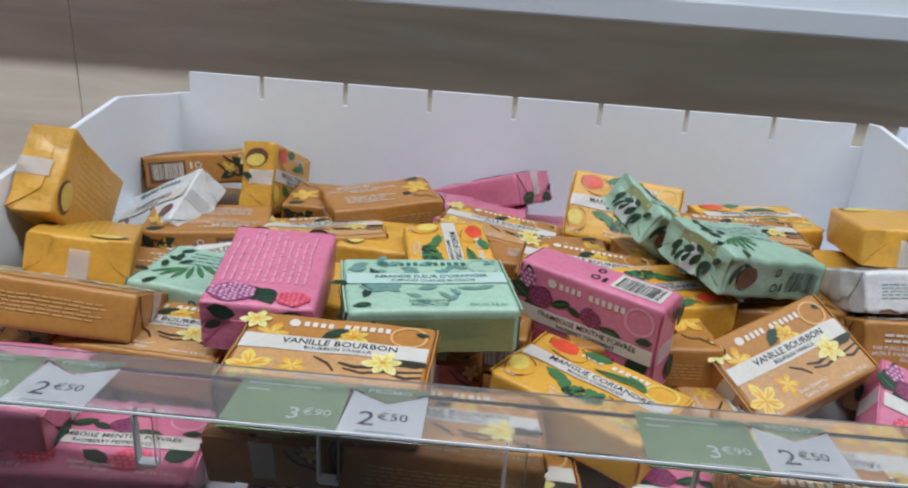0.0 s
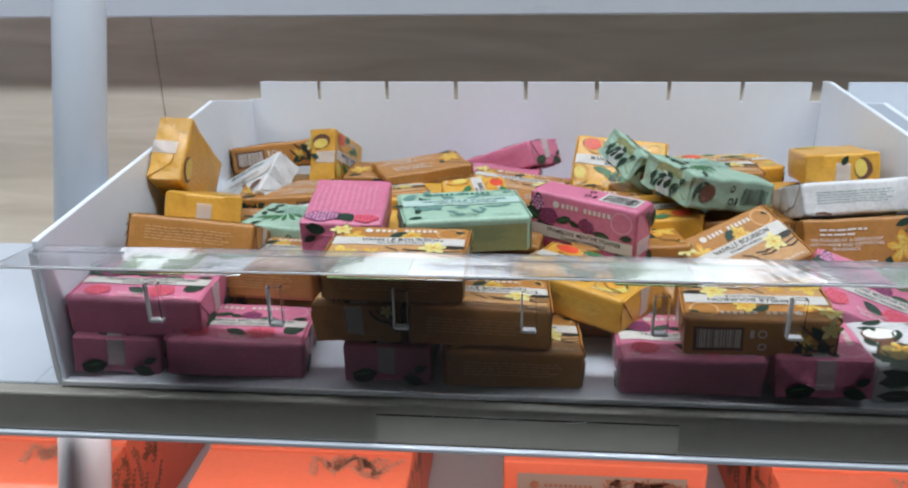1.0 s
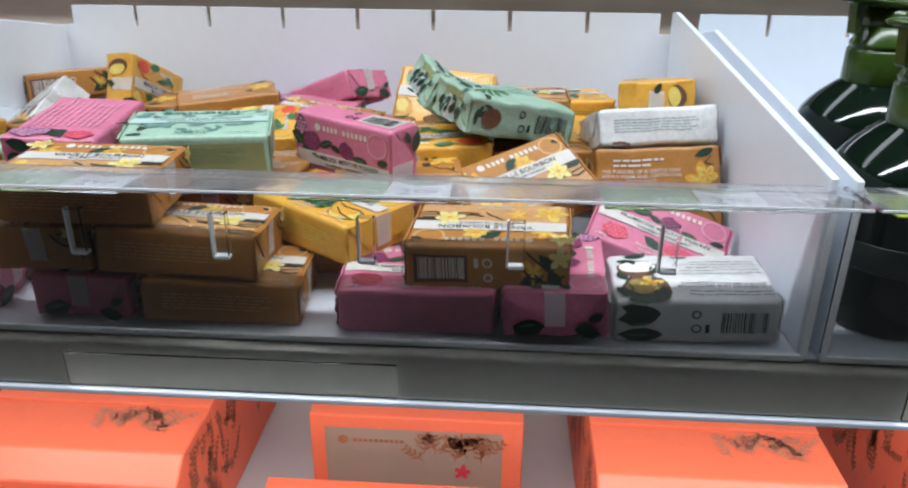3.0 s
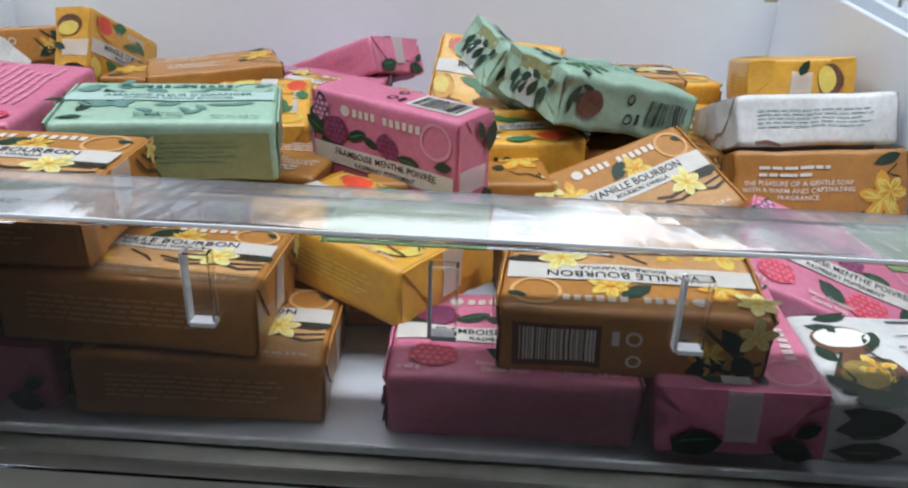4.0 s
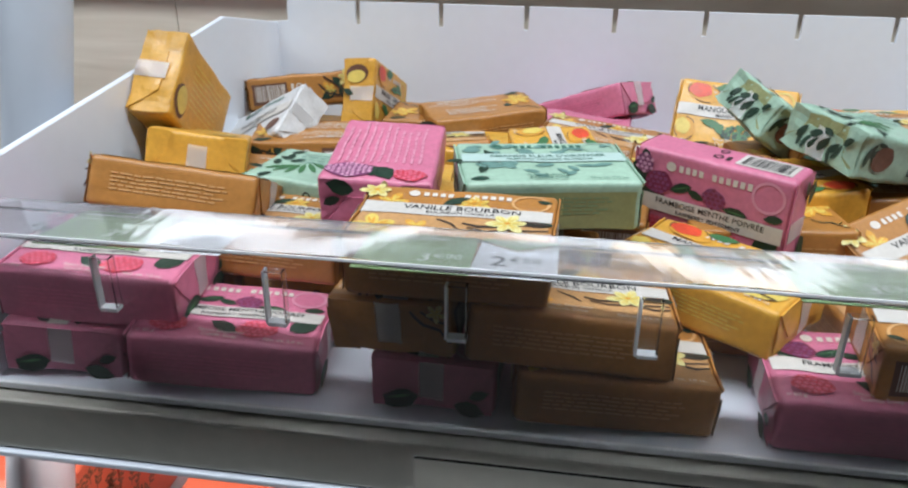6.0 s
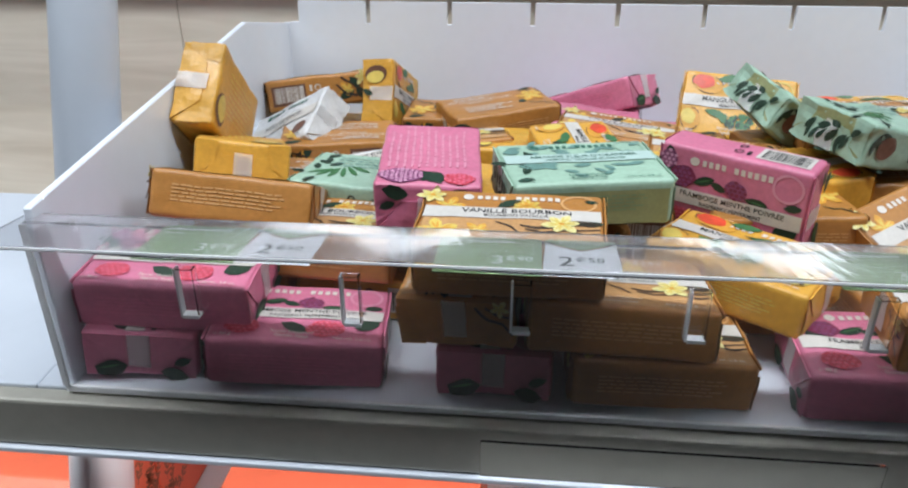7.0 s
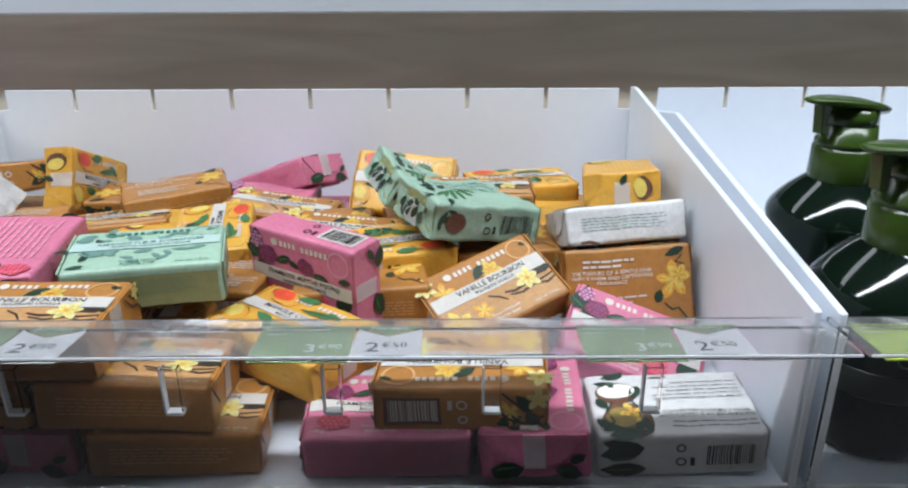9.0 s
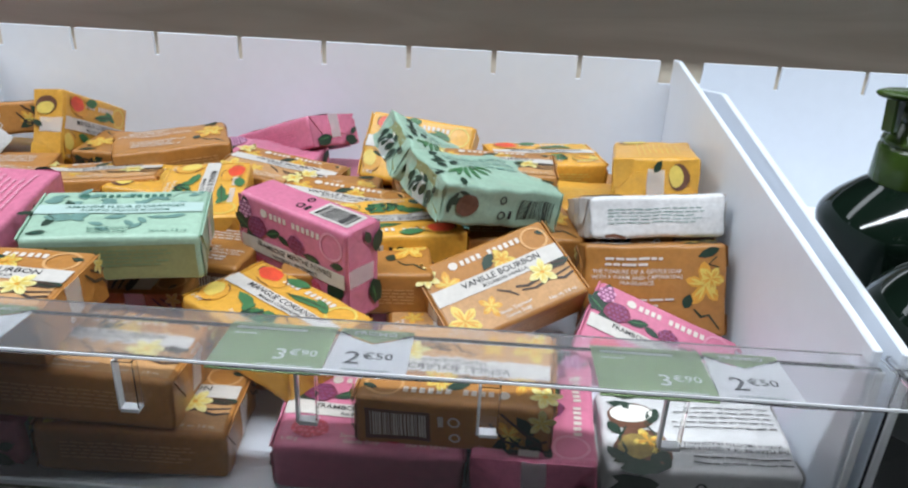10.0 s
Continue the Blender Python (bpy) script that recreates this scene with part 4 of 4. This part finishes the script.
soap("almond", (0.0936, 0.2140, 1.0606), (-165.9, 33.3, 27.5), "crumpled, tipped on its edge")
soap("vanilla", (-0.0758, 0.0156, 1.0655), (3.8, -0.0, -0.7), "on top of the vanilla stack")
soap("raspberry", (-0.1175, 0.0811, 1.0691), (177.7, 3.4, -84.9), "back face up on the pile")
soap("almond", (-0.0448, 0.0756, 1.0691), (2.8, 0.7, 13.6), "face up on top of the pile")
soap("almond", (0.1223, 0.1580, 1.0705), (-175.1, 12.5, 29.4), "crumpled, lying across the pile")
soap("mango", (-0.2548, 0.1576, 1.0760), (84.4, -40.6, -84.2), "propped steeply against the side wall")


# ---- pump bottles in the next bin ----
def pump_bottle():
    root = empty("pump_bottle", "dark glossy pump bottle with an olive green pump, in the bin", "bottle", "pump bottles")
    part("bottle", lathe([(0.0255, 0), (0.0275, 0.0025), (0.0285, 0.008), (0.0318, 0.040), (0.0355, 0.0700), (0.0368, 0.0750), (0.0364, 0.0785), (0.0350, 0.0815), (0.0318, 0.0858), (0.0275, 0.0903), (0.0230, 0.0942), (0.0190, 0.0975), (0.0168, 0.0990), (0.0155, 0.1005)], 48), "bottle", root, "dark glossy bottle", True)
    part("label", lathe([(0.0313, 0.034), (0.0315, 0.0345), (0.0331, 0.0475), (0.0330, 0.048)], 48), "label_print", root, "dark printed label", True)
    around = lambda bm: bend(bm)  # noqa: E731
    part("label_words", around(text("NOIX DE COCO", 0.0062, Matrix.Translation((0.002, 0, 0.0425)) @ pose(0, 0, 0, 90, 0, 0))), "leaf_grey", root)
    part("label_words", around(text("COCONUT", 0.0046, Matrix.Translation((0.002, 0, 0.0370)) @ pose(0, 0, 0, 90, 0, 0))), "leaf_grey", root)
    letters = [rect(-0.0125 + 0.0036 * k, -0.0099 + 0.0036 * k, 0.0560, 0.0594) for k in range(11) if k != 4]
    mark = part("maker_mark", around(shapes(ring(-0.0195, 0.0580, 0.0044, 0.0008), pose(0, 0, 0, 90, 0, 0))), "leaf_grey", root, "plain maker's mark")
    part("brand_bar", around(shapes(letters, pose(0, 0, 0, 90, 0, 0))), "leaf_grey", mark)
    part("collar", lathe([(0.0172, 0.0985), (0.0176, 0.0995), (0.0174, 0.1160), (0.0168, 0.1170), (0.0160, 0.1174), (0.0160, 0.1182), (0.0168, 0.1186), (0.0166, 0.1206), (0.0156, 0.1216), (0.0146, 0.1300)], 40), "pump", root, "olive green collar", True)
    bm = bmesh.new()
    # head: a tapered, drooping spout over the stem
    rings = []
    for s, w, h, z in ((-0.033, 0.0045, 0.0016, 0.1452), (-0.030, 0.0062, 0.0026, 0.1452), (-0.022, 0.0088, 0.0036, 0.1448), (-0.010, 0.0125, 0.0046, 0.1432), (0.004, 0.0155, 0.0052, 0.1408), (0.014, 0.0135, 0.0048, 0.1385), (0.0195, 0.008, 0.0034, 0.1368)):
        rings.append([bm.verts.new((s, w * math.cos(a), z + h * math.sin(a) * (0.5 if math.sin(a) > 0 else 1.0))) for a in [2 * math.pi * k / 16 for k in range(16)]])
    for a, b in zip(rings, rings[1:]):
        for k in range(16):
            bm.faces.new((a[k], a[(k + 1) % 16], b[(k + 1) % 16], b[k]))
    bm.faces.new(rings[0]), bm.faces.new(rings[-1][::-1])
    bmesh.ops.recalc_face_normals(bm, faces=bm.faces[:])
    part("pump_head", bm, "pump", root, "olive green pump head", True)
    part("stem", lathe([(0.0146, 0.129), (0.0138, 0.139)], 28), "pump", root, "", True)
    part("nozzle", plate([(-0.027, 0.145), (-0.020, 0.145), (-0.0205, 0.126), (-0.0245, 0.126)], "y", -0.0035, 0.007, 0.0008), "pump", root)
    return root


def bend(bm):
    """Wraps a flat print, given in x and z, round the tapered bottle."""
    for v in bm.verts:
        r = 0.0274 + 0.118 * v.co.z
        a = v.co.x / r
        v.co = Vector((r * math.sin(a), -r * math.cos(a), v.co.z))
    return bm


bottle = pump_bottle()
bottle.matrix_basis = pose(0.3150, 0.0285, 1.0015, 0, 0, 20)
for x, y, a in ((0.3330, 0.128, 24), (0.390, 0.030, 12), (0.408, 0.129, 30), (0.466, 0.031, 15), (0.483, 0.130, 20)):
    copy_thing(bottle, pose(x, y, 1.0015, 0, 0, a))


# ---- coral gift boxes on the shelf below ----
def leafy(m, seed, n, w, h):
    """Sprays of small leaves along bending stems."""
    rnd, out = random.Random(seed), []
    for _ in range(n):
        u, v, a = rnd.uniform(-w, w), rnd.uniform(-h, h), rnd.uniform(40, 140)
        stem = [(u, v)]
        for k in range(7):
            a += rnd.uniform(-16, 16)
            p = (stem[-1][0] + 0.0042 * math.cos(radians(a)), stem[-1][1] + 0.0042 * math.sin(radians(a)))
            if abs(p[0]) > w + 0.008 or abs(p[1]) > h + 0.006:
                break
            stem.append(p)
            out += [petal(*p, 0.0062 - 0.0005 * k, 0.0022, a + d + rnd.uniform(-12, 12)) for d in (-48, 48)]
        if len(stem) > 2:
            out.append(stroke(stem, 0.0009))
    return shapes(out, m)


def gift_box(x0, x1, y0, y1, z1, label, split=True, labelled=False):
    root = empty("gift_box", label, "box", "gift boxes on the lower shelf")
    yb = y0 + 0.070
    if split:
        # the front half of the lid slopes down to the front
        out = [(y0, 0.741), (yb - 0.0008, 0.741), (yb - 0.0008, z1), (y0 + 0.018, z1 - 0.001), (y0, z1 - 0.016)]
        part("drawer", plate(out, "x", x0, x1 - x0, 0.001), "coral", root, "coral printed card")
        part("body", block(x0, x1, yb + 0.0008, y1, 0.741, z1 + 0.001, 0.001), "coral", root, "coral printed card")
        part("leaf_print", leafy(Matrix.Translation(((x0 + x1) / 2 + 0.035, y0 + 0.045, z1 + 0.0004)), 3, 14, 0.034, 0.014), "coral_pale_print", root, "grey leaf print")
    else:
        part("body", block(x0, x1, y0, y1, 0.741, z1, 0.0015), "coral", root, "coral printed card")
    side = Matrix.Translation((x1 + 0.0004, (y0 + y1) / 2, z1 - 0.05)) @ pose(0, 0, 0, 90, 0, 90)
    part("leaf_print", leafy(side, 8, 46, (y1 - y0) / 2 - 0.014, 0.034), "coral_print", root, "dark leaf print")
    side = Matrix.Translation((x0 - 0.0004, (y0 + y1) / 2, z1 - 0.05)) @ pose(0, 0, 0, 90, 0, -90)
    part("leaf_print", leafy(side, 9, 46, (y1 - y0) / 2 - 0.014, 0.034), "coral_print", root, "dark leaf print")
    front = Matrix.Translation(((x0 + x1) / 2, y0 - 0.0004, 0)) @ pose(0, 0, 0, 90, 0, 0)
    if labelled:
        part("label", shapes([rect(-0.070, 0.066, 0.745, z1 - 0.011)], front), "coral_label", root, "greige label with leaf print")
        lift = Matrix.Translation((0, -0.0003, 0)) @ front
        part("maker_mark", shapes(emblem(-0.056, z1 - 0.022, 0.004) + [rect(-0.048 + 0.004 * k, -0.0453 + 0.004 * k, z1 - 0.0235, z1 - 0.0205) for k in range(10)], lift), "coral_print", root, "plain maker's mark")
        part("leaf_print", leafy(Matrix.Translation((0.03, 0, z1 - 0.034)) @ lift, 5, 20, 0.030, 0.012), "coral_print", root, "grey green leaf print")
        part("flower_print", shapes(flower(0.036, z1 - 0.048, 0.008, 10, 5), Matrix.Translation((0, -0.0003, 0)) @ lift), "berry", root, "pink flower print")
    return root


gift_box(-0.500, -0.335, 0.070, 0.300, 0.842, "coral printed gift box with a sloping front")
gift_box(-0.262, -0.092, 0.070, 0.300, 0.842, "coral printed gift box with a sloping front")
gift_box(-0.018, 0.145, 0.145, 0.330, 0.838, "coral gift box with a greige leafy label", False, True)
gift_box(0.193, 0.358, 0.072, 0.300, 0.842, "coral printed gift box with a sloping front", True, True)
gift_box(0.424, 0.590, 0.070, 0.300, 0.842, "coral printed gift box with a sloping front")


def open_box(x0, x1, y0, y1, z1):
    root = empty("window_box", "coral gift box with a clear window in its top", "box", "gift boxes on the lower shelf")
    for a in ((x0, x1, y0, y0 + 0.002), (x0, x1, y1 - 0.002, y1), (x0, x0 + 0.002, y0 + 0.002, y1 - 0.002), (x1 - 0.002, x1, y0 + 0.002, y1 - 0.002)):
        part("side", block(*a, 0.741, z1, 0.0005, 1), "coral", root)
    part("bottom", block(x0 + 0.002, x1 - 0.002, y0 + 0.002, y1 - 0.002, 0.741, 0.744), "coral_label", root)
    for a in ((x0, x1, y0, y0 + 0.018), (x0, x1, y1 - 0.01, y1), (x0, x0 + 0.026, y0 + 0.018, y1 - 0.01), (x1 - 0.026, x1, y0 + 0.018, y1 - 0.01)):
        part("rim", block(*a, z1 + 0.0002, z1 + 0.0016, 0.0004, 1), "coral", root)
    pane = part("window", block(x0 + 0.026, x1 - 0.026, y0 + 0.018, y1 - 0.01, z1 + 0.0004, z1 + 0.0010), "clear_plastic", root, "clear film window")
    pane.visible_shadow = False
    return root


open_box(-0.043, 0.143, -0.03, 0.115, 0.800)
open_box(-0.274, -0.125, -0.055, 0.062, 0.806)
